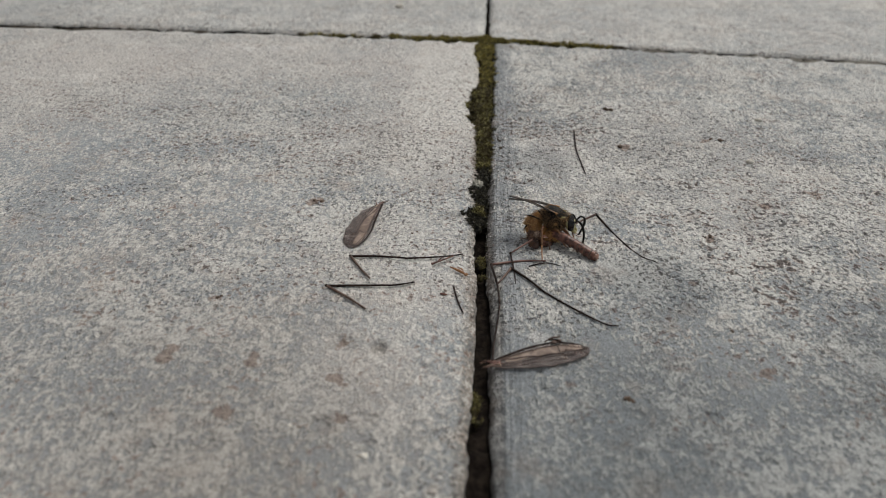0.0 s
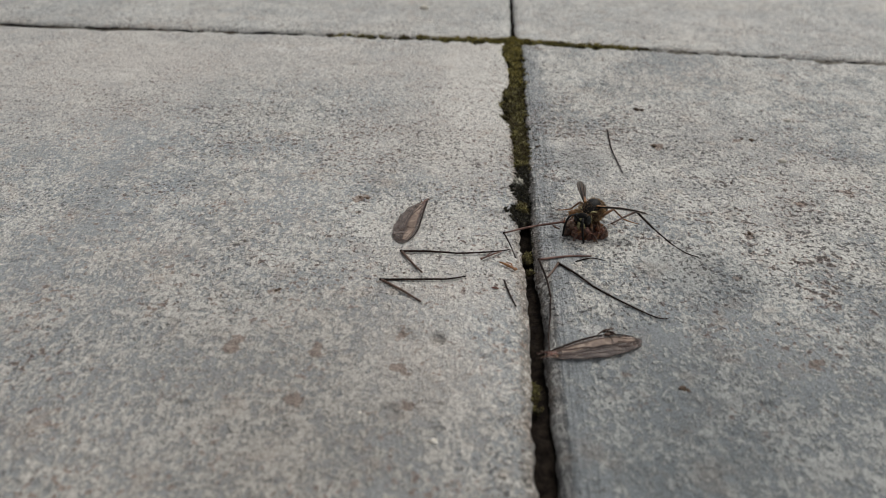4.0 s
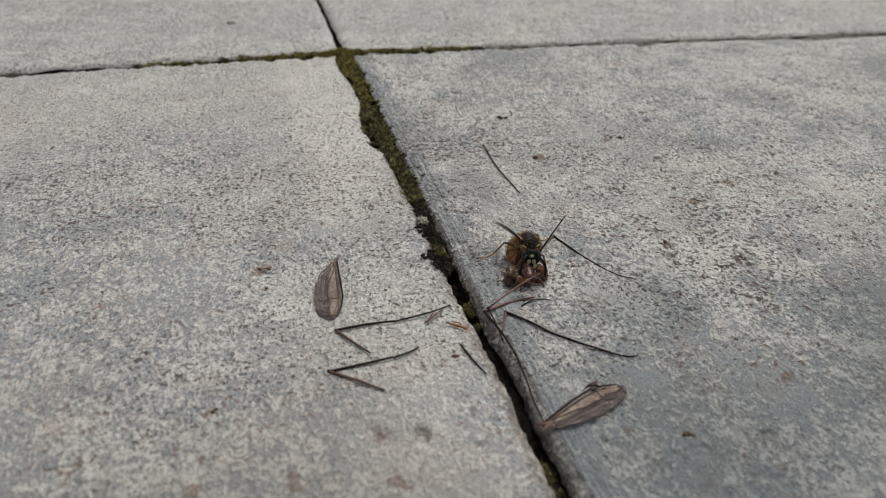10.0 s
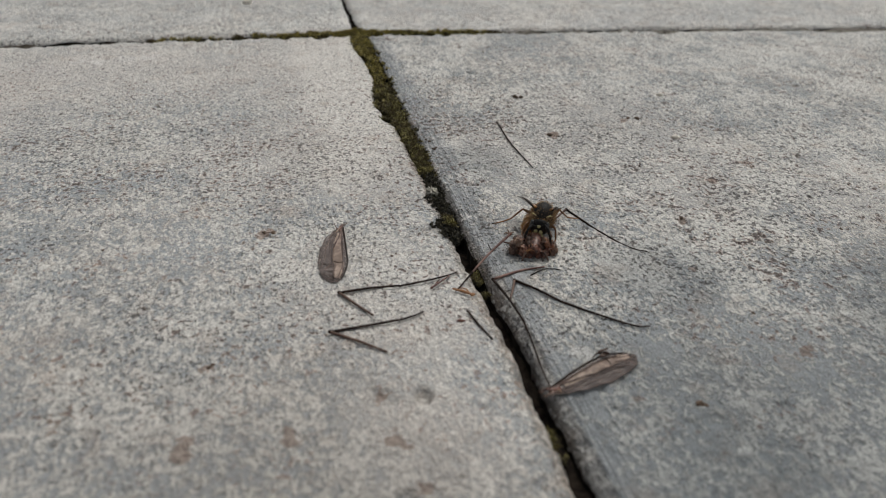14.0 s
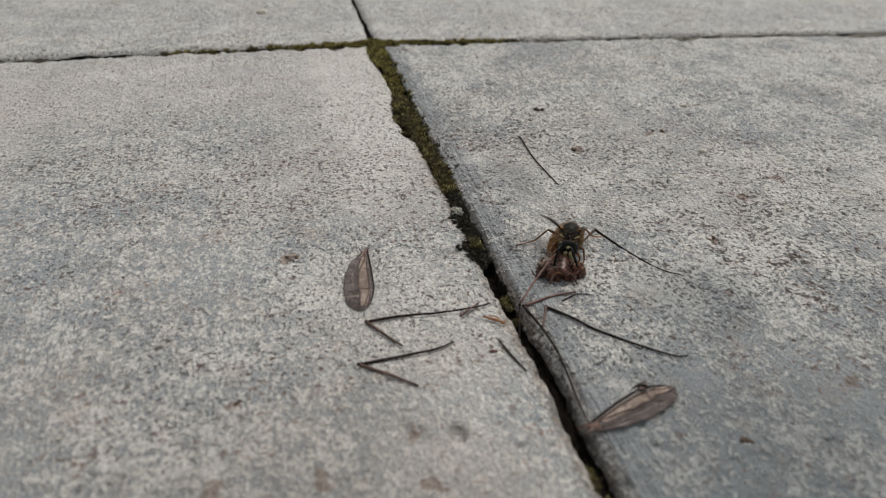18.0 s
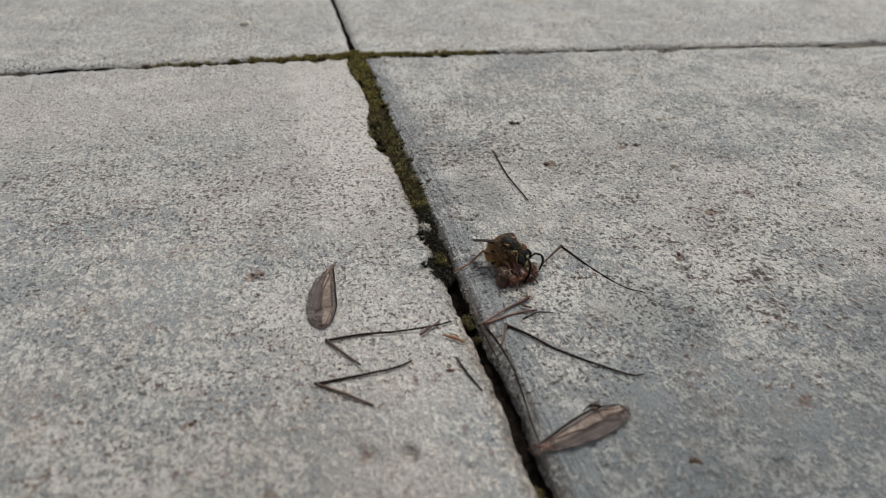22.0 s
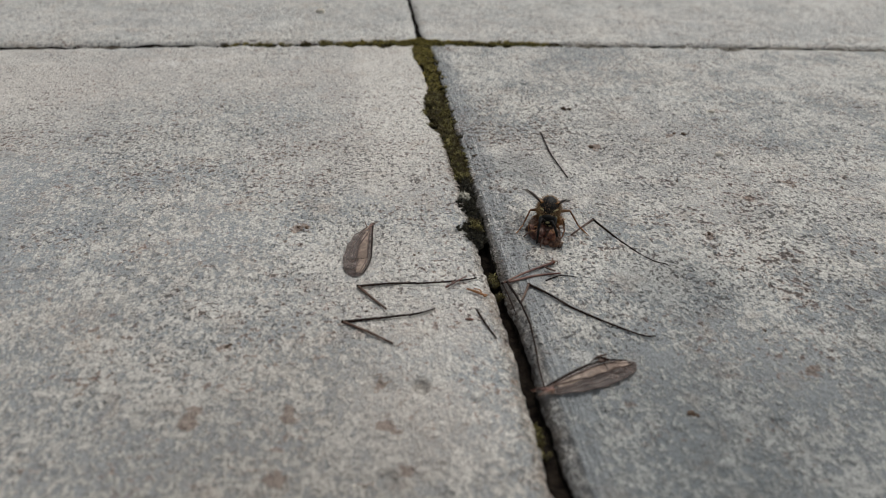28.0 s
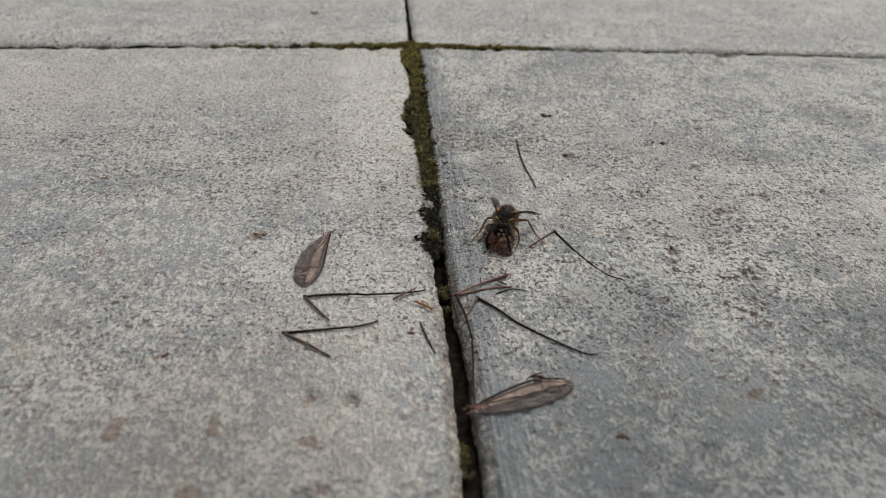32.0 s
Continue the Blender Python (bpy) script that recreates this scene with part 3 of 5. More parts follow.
# ---- moss and crumbs in the joints ----
def moss_run(name, spots, label, shoot, base, density=5.0, tall=1.0):
    """Cushions of moss: each spot is (x, y, radius, height of its top)."""
    cushion, leaves = Geo(), Geo()
    for x, y, r, top in spots:
        y -= SHEAR * abs(x)
        cushion.blob((x, y, top - r * 0.9), (r * 0.95, r * 0.95, r * 0.8), rings=5, sides=8, rough=0.25, seed=x + y, lump=1.6)
        for _ in range(int(density * r * r * 3.4)):
            a, d = random.uniform(0, 2 * math.pi), r * math.sqrt(random.random()) * 1.08
            px, py = x + d * math.cos(a), y + d * math.sin(a)
            pz = top - r * 0.75 + r * 0.8 * math.sqrt(max(0.0, 1 - min(1.0, d / r) ** 2)) - 0.12
            lean = Vector((math.cos(a) * d / r * 0.8 + random.gauss(0, 0.35), math.sin(a) * d / r * 0.8 + random.gauss(0, 0.35), 1))
            for _ in range(6):
                leaves.blade((px, py, pz), lean + Vector((random.gauss(0, 0.6), random.gauss(0, 0.6), 0)), tall * random.uniform(0.4, 1.05), 0.17, random.uniform(0, 0.4))
            if random.random() < 0.22:
                # a longer dry strand lying over the cushion
                leaves.blade((px, py, pz + 0.15), lean + Vector((random.gauss(0, 1.6), random.gauss(0, 1.6), -0.2)), tall * random.uniform(1.2, 2.3), 0.11, random.uniform(0.1, 0.5))
    root = tagged(new(name), label, "moss", kind="stuff")
    cushion.ob("cushion", base, root)
    leaves.ob("shoots", shoot, root, smooth=False)
    return root


def joint_x(y):
    """The middle and half width of the long joint at y."""
    left, right = JL - 0.006 * (y + 150) - float(wear(y)), JR + LEAN * (y + 150) + float(retreat(y))
    return (left + right) / 2, (right - left) / 2


spots = []
for k in range(200):
    y = -1.5 - k * 0.49
    mid, half = joint_x(y)
    full = (0.35 + 0.65 * float(field(np.array(0.0), np.array(y), 7.0, 31))) * float(np.interp(y, (-50, -45, -33, -28), (1, 0.25, 0.25, 1)))
    spots.append((mid + random.uniform(-0.75, 0.7) * half, y + random.uniform(-0.5, 0.5), random.uniform(0.6, 1.15) * (0.75 + 0.4 * full), random.uniform(-0.9, 0.3) * (1.25 - full) - (0.7 if -50 < y < -28 else 0.0)))
spots += [(joint_x(y)[0] - joint_x(y)[1] - random.uniform(-0.5, 0.6), y, random.uniform(0.3, 0.7), random.uniform(0.0, 0.3)) for y in np.random.default_rng(4).uniform(-92, -8, 60) if not -50 < y < -24]
spots += [(joint_x(y)[0] + joint_x(y)[1] + random.uniform(-0.2, 0.4), y, random.uniform(0.25, 0.5), random.uniform(0.0, 0.25)) for y in np.random.default_rng(6).uniform(-92, -20, 22)]
moss_run("moss", [s for s in spots if s[1] < -45], "olive and brown moss filling the long joint", moss, moss_bed, 5.0, 1.15)
moss_run("moss", [s for s in spots if s[1] >= -45], "yellow-olive moss where the joints cross", fresh_moss, moss_bed, 5.0, 1.15)
spots = []
for k in range(130):
    y = -98 - k * 0.21
    mid, half = joint_x(y)
    spots.append((mid - 0.2 + random.uniform(-1.0, 0.75) * half, y, random.uniform(0.35, 0.8), random.uniform(-0.8, 0.1)))
spots += [(-1.7 + random.gauss(0, 0.55), -120.3 + random.gauss(0, 1.4), random.uniform(0.3, 0.65), random.uniform(0.05, 0.35)) for _ in range(22)] + [(-1.6 + random.gauss(0, 0.4), -110 + random.gauss(0, 1.5), random.uniform(0.25, 0.45), 0.15) for _ in range(8)]
moss_run("moss", spots, "dry black moss cushions spilling over the slab edge", black_moss, black_moss, 7.0, 0.9)
spots = [(-0.2 + random.uniform(-0.9, 0.9), -118 - random.uniform(-3, 3), random.uniform(0.45, 0.8), 0.35) for _ in range(7)]
moss_run("moss", spots, "green tuft of moss on the black cushion", moss, moss_bed, 9.0, 1.0)
spots = [(0.2 + random.uniform(-0.6, 0.6), -137.5 + random.uniform(-3, 3), 0.6, -1.2) for _ in range(6)] + [(0.3 + random.uniform(-0.5, 0.5), -173 + random.uniform(-3.5, 3.5), 0.6, -1.6) for _ in range(9)]
moss_run("moss", spots, "small green tufts of moss low in the joint", moss, moss_bed, 9.0, 0.9)
spots, brown_spots = [], []
for k in range(230):
    x = random.gauss(4, 24)
    if -60 < x < 44:
        tuft = float(field(np.array(x), np.array(0.0), 9.0, 77)) + (0.3 if abs(x) < 9 else 0.0)
        spot = (x, -1.0 + random.uniform(-1.1, 0.8), random.uniform(0.5, 1.2), random.uniform(-0.5, 0.3))
        (spots if tuft > 0.52 else brown_spots).append(spot)
spots += [(random.uniform(-5, 5), -1.0 + random.uniform(-2, 2), random.uniform(0.8, 1.5), random.uniform(-0.2, 0.4)) for _ in range(26)]
moss_run("moss", spots, "yellow-green moss in the joint across", fresh_moss, moss_bed)
moss_run("moss", brown_spots, "withered red-brown moss in the joint across", brown_moss, moss_bed, 4.0, 0.8)
spots = [(random.uniform(-140, 140), -1.0 + random.uniform(-0.6, 0.6), random.uniform(0.5, 0.9), random.uniform(-1.6, -0.5)) for _ in range(150)]
moss_run("moss", spots, "dark dry moss crumbs in the joint across", black_moss, black_moss, 3.0, 0.7)

spots = []
spots += [(1.3 + random.uniform(0.0, 0.4), -126 - random.uniform(0, 10), random.uniform(0.1, 0.2), random.uniform(-0.2, 0.0)) for _ in range(24)]
spots += [(2.1 + random.uniform(0, 1.0), -66 - 2.5 * k + random.gauss(0, 0.3), random.uniform(0.15, 0.3), 0.12) for k in (0, 0, 4, 4.2) for _ in range(3)]
moss_run("moss", spots, "brown-black crust of dry moss on the slab lips", black_moss, black_moss, 5.0, 0.5)

lichen_grey = plain("grey_lichen", (0.22, 0.21, 0.17), (0.50, 0.48, 0.40), 0.5, 0.9, 0.2)
lichen = Geo().blob((-0.5, -107.5, 0.1), (0.9, 1.3, 0.5), rings=16, sides=22, rough=1.1, seed=4.0, lump=3.0).ob("lichen_lump", lichen_grey)
tagged(lichen, "pale grey crusted lump in the mossy joint", "lichen")


def crumb(x, y, r, material, label, category="dirt crumb", flat=0.6, seed=0.0):
    g = Geo().blob((x, y, r * flat * 0.2), (r * 0.75, r * 0.6, r * flat * 0.6), (0, 0, seed * 57), rings=6, sides=9, rough=0.6, seed=seed, lump=1.8)
    return tagged(g.ob("dirt_crumb", material), label, category, "dirt crumbs on the slabs")


CRUMBS = [(20.7, -171, 0.75), (21.4, -171.4, 0.5), (31.5, -84.0, 0.9), (31.0, -60, 1.1), (32.4, -60.3, 0.8), (55.6, -77.3, 0.9), (53.6, -76.8, 0.6), (41.2, -124.8, 0.6), (42.5, -124.3, 0.7), (40.0, -124.4, 0.4),
          (-40.5, -152.8, 0.6), (-40.0, -152.2, 0.45), (-30.5, -118.4, 0.6), (-32.0, -118.0, 0.5), (-57.4, -120, 0.45), (4.3, -88, 0.6), (4.9, -87.4, 0.4), (4.2, -84, 0.5), (3.6, -83, 0.4), (-20.6, -145.1, 0.3),
          (-12.0, -128.9, 0.35), (-11.2, -128.2, 0.25), (33.5, -148.4, 0.3), (24.0, -127.5, 0.3), (-48, -141, 0.5), (-62, -152, 0.4), (61, -121, 0.5), (70, -133, 0.6), (46, -146, 0.4), (39, -154, 0.45)]
for n, (x, y, r) in enumerate(CRUMBS):
    crumb(x, y - 0.0, r, grit_brown, "dark brown crumb of dirt on the concrete", seed=n * 1.7)
for n, (x, y, r) in enumerate([(59.2, -89.5, 1.0), (-13.0, -184.5, 0.7), (68.5, -63, 0.8), (-31, 34, 1.6), (-23, -180, 0.35)]):
    tagged(Geo().blob((x, y, r * 0.25), (r, r * 0.8, r * 0.6), rings=7, sides=10, rough=0.45, seed=n * 2.3, lump=1.5).ob("pale_pebble", grit_white), "small whitish grain of grit on the concrete", "grit", "pale grains on the slabs")


for n, (x, y, r) in enumerate([(12.6, -131.2, 0.28), (13.9, -130.6, 0.2), (10.4, -131.6, 0.22), (15.4, -129.4, 0.2), (8.7, -130.2, 0.18), (16.4, -127.0, 0.22), (17.3, -125.9, 0.16)]):
    crumb(x, y, r, grit_brown, "tiny brown shred dropped beside the carcass", "insect scrap", 0.7, 3.0 + n)


# ---- torn-off crane fly legs ----
def crane_leg(label, femur, tibia, tarsus, tone=None):
    """A leg lying flat: polylines in (x, y) for each stretch that is left of it."""
    root = thing("crane_fly_limb", label, "insect leg", "torn-off crane fly legs")
    first = (femur or tibia or tarsus)[0]
    root.location = (first[0] * MM, first[1] * MM, 0)
    put = lambda line, h: [(p[0] - first[0], p[1] - first[1], (p[2] if len(p) > 2 else h)) for p in line]
    if femur:
        Geo().tube(put(femur, 0.40), [0.15, 0.19, 0.23], 8).ob("femur", tone or leg_brown, root)
    if femur and tibia:
        Geo().blob(put([tibia[0]], 0.42)[0], (0.29, 0.29, 0.26), rings=6, sides=8).ob("knee", leg_dark, root)
    if tibia:
        Geo().tube(put(tibia, 0.36), [0.22, 0.19, 0.165], 8).ob("tibia", leg_dark, root)
    start = put([tarsus[0]], 0.28)[0]
    foot = Geo().tube(put(tarsus, 0.28), [0.17, 0.145, 0.11], 7).ob("tarsus", leg_dark, root, "", start)
    foot.location = Vector(start) * MM
    Geo().blob(start, (0.16, 0.16, 0.15), rings=5, sides=7).ob("ankle", leg_dark, root)
    return foot, start


pushed_foot, foot_start = crane_leg("dark brown crane fly leg bent at the knee, on the concrete", [(-17.6, -145.2), (-19.6, -142.2), (-21.75, -138.6)], [(-21.75, -138.6), (-17.1, -138.1), (-12.4, -138.2)], [(-12.4, -138.2), (-8.0, -138.0), (-4.4, -137.6), (-2.4, -137.1)])
crane_leg("dark brown crane fly leg folded in a sharp v", [(-17.1, -153.9), (-20.6, -150.8), (-24.2, -148.1)], [(-24.2, -148.1), (-19, -147.5), (-14.3, -146.9)], [(-14.3, -146.9), (-12.2, -146.3), (-10.2, -145.4)])
crane_leg("short black end of a crane fly leg beside the joint", None, None, [(-3.8, -146.2), (-3.0, -150.0), (-2.0, -153.5)])
crane_leg("long black crane fly leg with a pale thigh stump", [(3.4, -144.5, 0.3), (4.6, -142.0, 0.35), (5.6, -139.7, 0.4)], [(5.6, -139.7, 0.4), (8.3, -142.8, 0.4), (10.8, -146.2, 0.3)], [(10.8, -146.2), (15.2, -150.5), (19.7, -154.2), (21.7, -154.5)])
crane_leg("brown crane fly leg along the joint, bent at the knee", [(11.6, -136.7), (7.3, -137.2), (2.3, -138.9)], [(2.3, -138.9), (3.25, -144.7), (3.65, -150.5)], [(3.65, -150.5), (3.25, -155.8), (2.75, -160.6), (2.6, -164.7)], tone=leg_red)
crane_leg("thin black curved end of a crane fly leg", None, None, [(21.7, -75.6), (21.2, -87), (21.6, -94.5), (22.0, -100.2)])
crane_leg("crane fly leg bent at the knee with a long black foot", [(16.6, -124.0, 0.3), (19.4, -121.3, 0.45), (22.15, -118.7, 0.5)], [(22.15, -118.7, 0.5), (23.3, -122.0, 0.45), (24.6, -125.5, 0.3)], [(24.6, -125.5), (27.3, -131.6), (29.0, -133.8), (30.7, -134.8)])


def scrap(name, label, category, line, radii, material, knob=None):
    root = thing(name, label, category)
    root.location = (line[0][0] * MM, line[0][1] * MM, 0)
    put = [(x - line[0][0], y - line[0][1], z) for x, y, z in line]
    Geo().tube(put, radii, 7).ob("stalk", material, root)
    if knob:
        Geo().blob((put[-1][0], put[-1][1], put[-1][2]), knob, rings=6, sides=8, rough=0.5, seed=line[0][0]).ob("torn_end", orange_bit, root)
    return root


scrap("leg_scrap", "reddish brown broken scrap of insect leg", "insect scrap", [(-7.8, -139.6, 0.3), (-5.8, -138.1, 0.45), (-4.1, -136.8, 0.5)], [0.2, 0.15, 0.1], red_bit)
scrap("leg_scrap", "orange brown torn scrap of cuticle", "insect scrap", [(-4.6, -140.3, 0.35), (-3.1, -141.4, 0.4), (-1.9, -142.4, 0.35)], [0.12, 0.26, 0.16], orange_bit, (0.42, 0.3, 0.22))
scrap("leg_scrap", "tiny red brown crumb of cuticle", "insect scrap", [(-5.9, -148.4, 0.25), (-5.3, -148.5, 0.3), (-4.7, -148.6, 0.25)], [0.12, 0.22, 0.12], red_bit)
scrap("leg_scrap", "thin forked red brown splinter of insect leg", "insect scrap", [(-6.9, -138.7, 0.3), (-6.2, -138.1, 0.7), (-5.8, -137.5, 0.4)], [0.12, 0.1, 0.05], red_bit)
scrap("leg_scrap", "thin orange splinter of cuticle", "insect scrap", [(-3.4, -140.2, 0.3), (-2.6, -141.2, 0.6), (-2.3, -141.9, 0.3)], [0.06, 0.13, 0.05], orange_bit)
scrap("antenna_scrap", "thin black curled thread of insect leg", "insect scrap", [(8.7, -138.5, 0.2), (10.3, -137.7, 0.3), (11.9, -137.3, 0.35), (14.0, -137.7, 0.2)], [0.13, 0.11, 0.06], leg_dark)


# ---- torn-off crane fly wings ----
def crane_wing(label, base, tip, leading, width, lift, full=1.0):
    """A long narrow veined wing lying on the slab. leading: +1 if the stiff front edge is to the left of base-to-tip."""
    bx, by = base
    length, angle = math.hypot(tip[0] - bx, tip[1] - by), math.atan2(tip[1] - by, tip[0] - bx)
    root = thing("torn_wing", label, "insect wing", "torn-off crane fly wings")
    root.matrix_world = Matrix.Translation((bx * MM, by * MM, 0)) @ Matrix.Rotation(angle, 4, "Z")

    def place(s, u, up=0.0):
        """s: 0 at the base to 1 at the tip; u: 0 at the front edge to 1 at the rear edge."""
        front = width * (0.04 + 0.30 * min(1.0, s / 0.66)) * math.sqrt(max(0.0, 1 - max(0.0, (s - 0.66) / 0.34) ** 2.0))
        q = s ** full
        rear = width * 0.62 * (0.05 + 0.95 * math.sin(min(q, 0.68) / 0.68 * math.pi / 2) ** 1.1) * math.sqrt(max(0.0, 1 - max(0.0, (q - 0.68) / 0.32) ** 2.2))
        rear *= 1 + 0.014 * math.sin(31 * s) + 0.016 * math.sin(57 * s + 1)
        y = (front - (front + rear) * u) * leading
        z = 0.22 + lift * math.sin(math.pi * min(1, s * 1.05)) * (1 - 0.75 * u) + 0.2 * math.sin(13 * s + 4 * u) * s * u + 0.12 * math.sin(29 * s - 5 * u) * u + 0.05 * math.sin(u * 17) * (0.4 + s * 0.5)
        return Vector((s * length, y, z + up))

    def strip(name, s0, s1, u0, u1, rows, cols, up, material, label=""):
        g = Geo()
        for layer in (0.0, -0.05):
            for i in range(rows + 1):
                for j in range(cols + 1):
                    g.v.append(place(s0 + (s1 - s0) * i / rows, u0 + (u1 - u0) * j / cols, up + layer))
        n = (rows + 1) * (cols + 1)
        for i in range(rows):
            for j in range(cols):
                a = i * (cols + 1) + j
                q = (a, a + 1, a + cols + 2, a + cols + 1)
                g.f += [q, tuple(n + k for k in reversed(q))]
        for i in range(rows):
            for a, b in ((i * (cols + 1), (i + 1) * (cols + 1)), ((i + 1) * (cols + 1) + cols, i * (cols + 1) + cols)):
                g.f.append((a, b, n + b, n + a))
        g.ob(name, material, root, label)

    strip("membrane", 0.02, 0.995, 0.0, 1.0, 40, 14, 0.0, wing_film)
    strip("pale_cell", 0.14, 0.68, 0.16, 0.50, 20, 5, 0.04, wing_tan, "pale tan cell between dark veins")
    strip("tip_cell", 0.69, 0.93, 0.12, 0.46, 9, 5, 0.04, wing_tan, "pale tan cell near the tip")
    vein = lambda pts, r, tone=vein_brown: Geo().tube([place(s, u, 0.05) for s, u in pts], r, 5, 3).ob("vein", tone, root)
    vein([(s / 20, 0.0) for s in range(0, 20)], [0.17, 0.15, 0.06], leg_dark)
    vein([(s / 20, 0.16) for s in range(0, 16)] + [(0.85, 0.08), (0.92, 0.02)], [0.13, 0.11, 0.05])
    vein([(s / 20, 0.16 + 0.35 * min(1, s / 9)) for s in range(0, 15)] + [(0.85, 0.48), (0.97, 0.42)], [0.14, 0.11, 0.04])
    vein([(s / 20, 0.60) for s in range(2, 15)] + [(0.84, 0.62), (0.95, 0.66)], [0.07, 0.06, 0.03])
    vein([(s / 20, 0.78) for s in range(2, 13)] + [(0.76, 0.9)], [0.06, 0.05, 0.03])
    vein([(0.75, 0.16), (0.86, 0.22), (0.985, 0.2)], [0.09, 0.04])
    vein([(0.74, 0.40), (0.86, 0.50), (0.975, 0.5)], [0.09, 0.04])
    vein([(s / 16, 0.995) for s in range(1, 16)], [0.035, 0.045, 0.035])
    vein([(0.66, 0.12), (0.69, 0.28), (0.66, 0.46), (0.72, 0.62), (0.69, 0.86)], [0.04, 0.055, 0.04])
    for s in (0.80, 0.86, 0.92):
        vein([(s, 0.3), (s + 0.03, 0.6), (s + 0.01, 0.9)], [0.05, 0.04])
    vein([(0.72, 0.62), (0.80, 0.76), (0.90, 0.84)], [0.07, 0.04])
    Geo().tube([place(0.0, 0.3), place(0.05, 0.35), place(0.10, 0.3)], [0.35, 0.30, 0.15], 7).ob("wing_hinge", red_bit, root)
    for k in range(9):
        a = place(random.uniform(0.03, 0.10), random.uniform(0.2, 0.95))
        b = Vector((-random.uniform(0.6, 1.6), random.gauss(0, 0.5), random.uniform(0.1, 0.5)))
        Geo().tube([a, (a + b) / 2 + Vector((0, random.gauss(0, 0.2), 0.15)), b], [0.12, 0.08, 0.03], 6, 4).ob("torn_fibre", (pale_bit, red_bit, leg_brown)[k % 3], root)
    return root


crane_wing("brown veined crane fly wing lying flat on concrete", (-18.9, -118.6), (-22.1, -135.6), 1, 5.0, 0.5, 0.66)
crane_wing("brown veined crane fly wing with its hinge at the joint", (2.2, -165.3), (16.7, -160.4), 1, 4.4, 0.95, 0.62)
bit = thing("insect_scrap", "tiny dark tangled scrap lying against the wing", "insect scrap", at=(11.6, -160.8, 0.8))
Geo().blob((0, 0.1, 0.45), (0.8, 0.4, 0.22), (0, 0, 20), rings=8, sides=12, rough=0.9, seed=2.2, lump=2.4).ob("clump", leg_brown, bit)
Geo().tube([(-0.9, 0.5, 0.3), (0.1, 0.2, 0.75), (0.9, -0.1, 0.5)], [0.06, 0.14, 0.08], 6).ob("curl", leg_dark, bit)
Geo().tube([(-1.6, 0.1, 0.2), (-0.6, 0.4, 0.8), (0.7, 0.5, 1.1)], [0.08, 0.16, 0.1], 6).ob("stalk", leg_brown, bit)


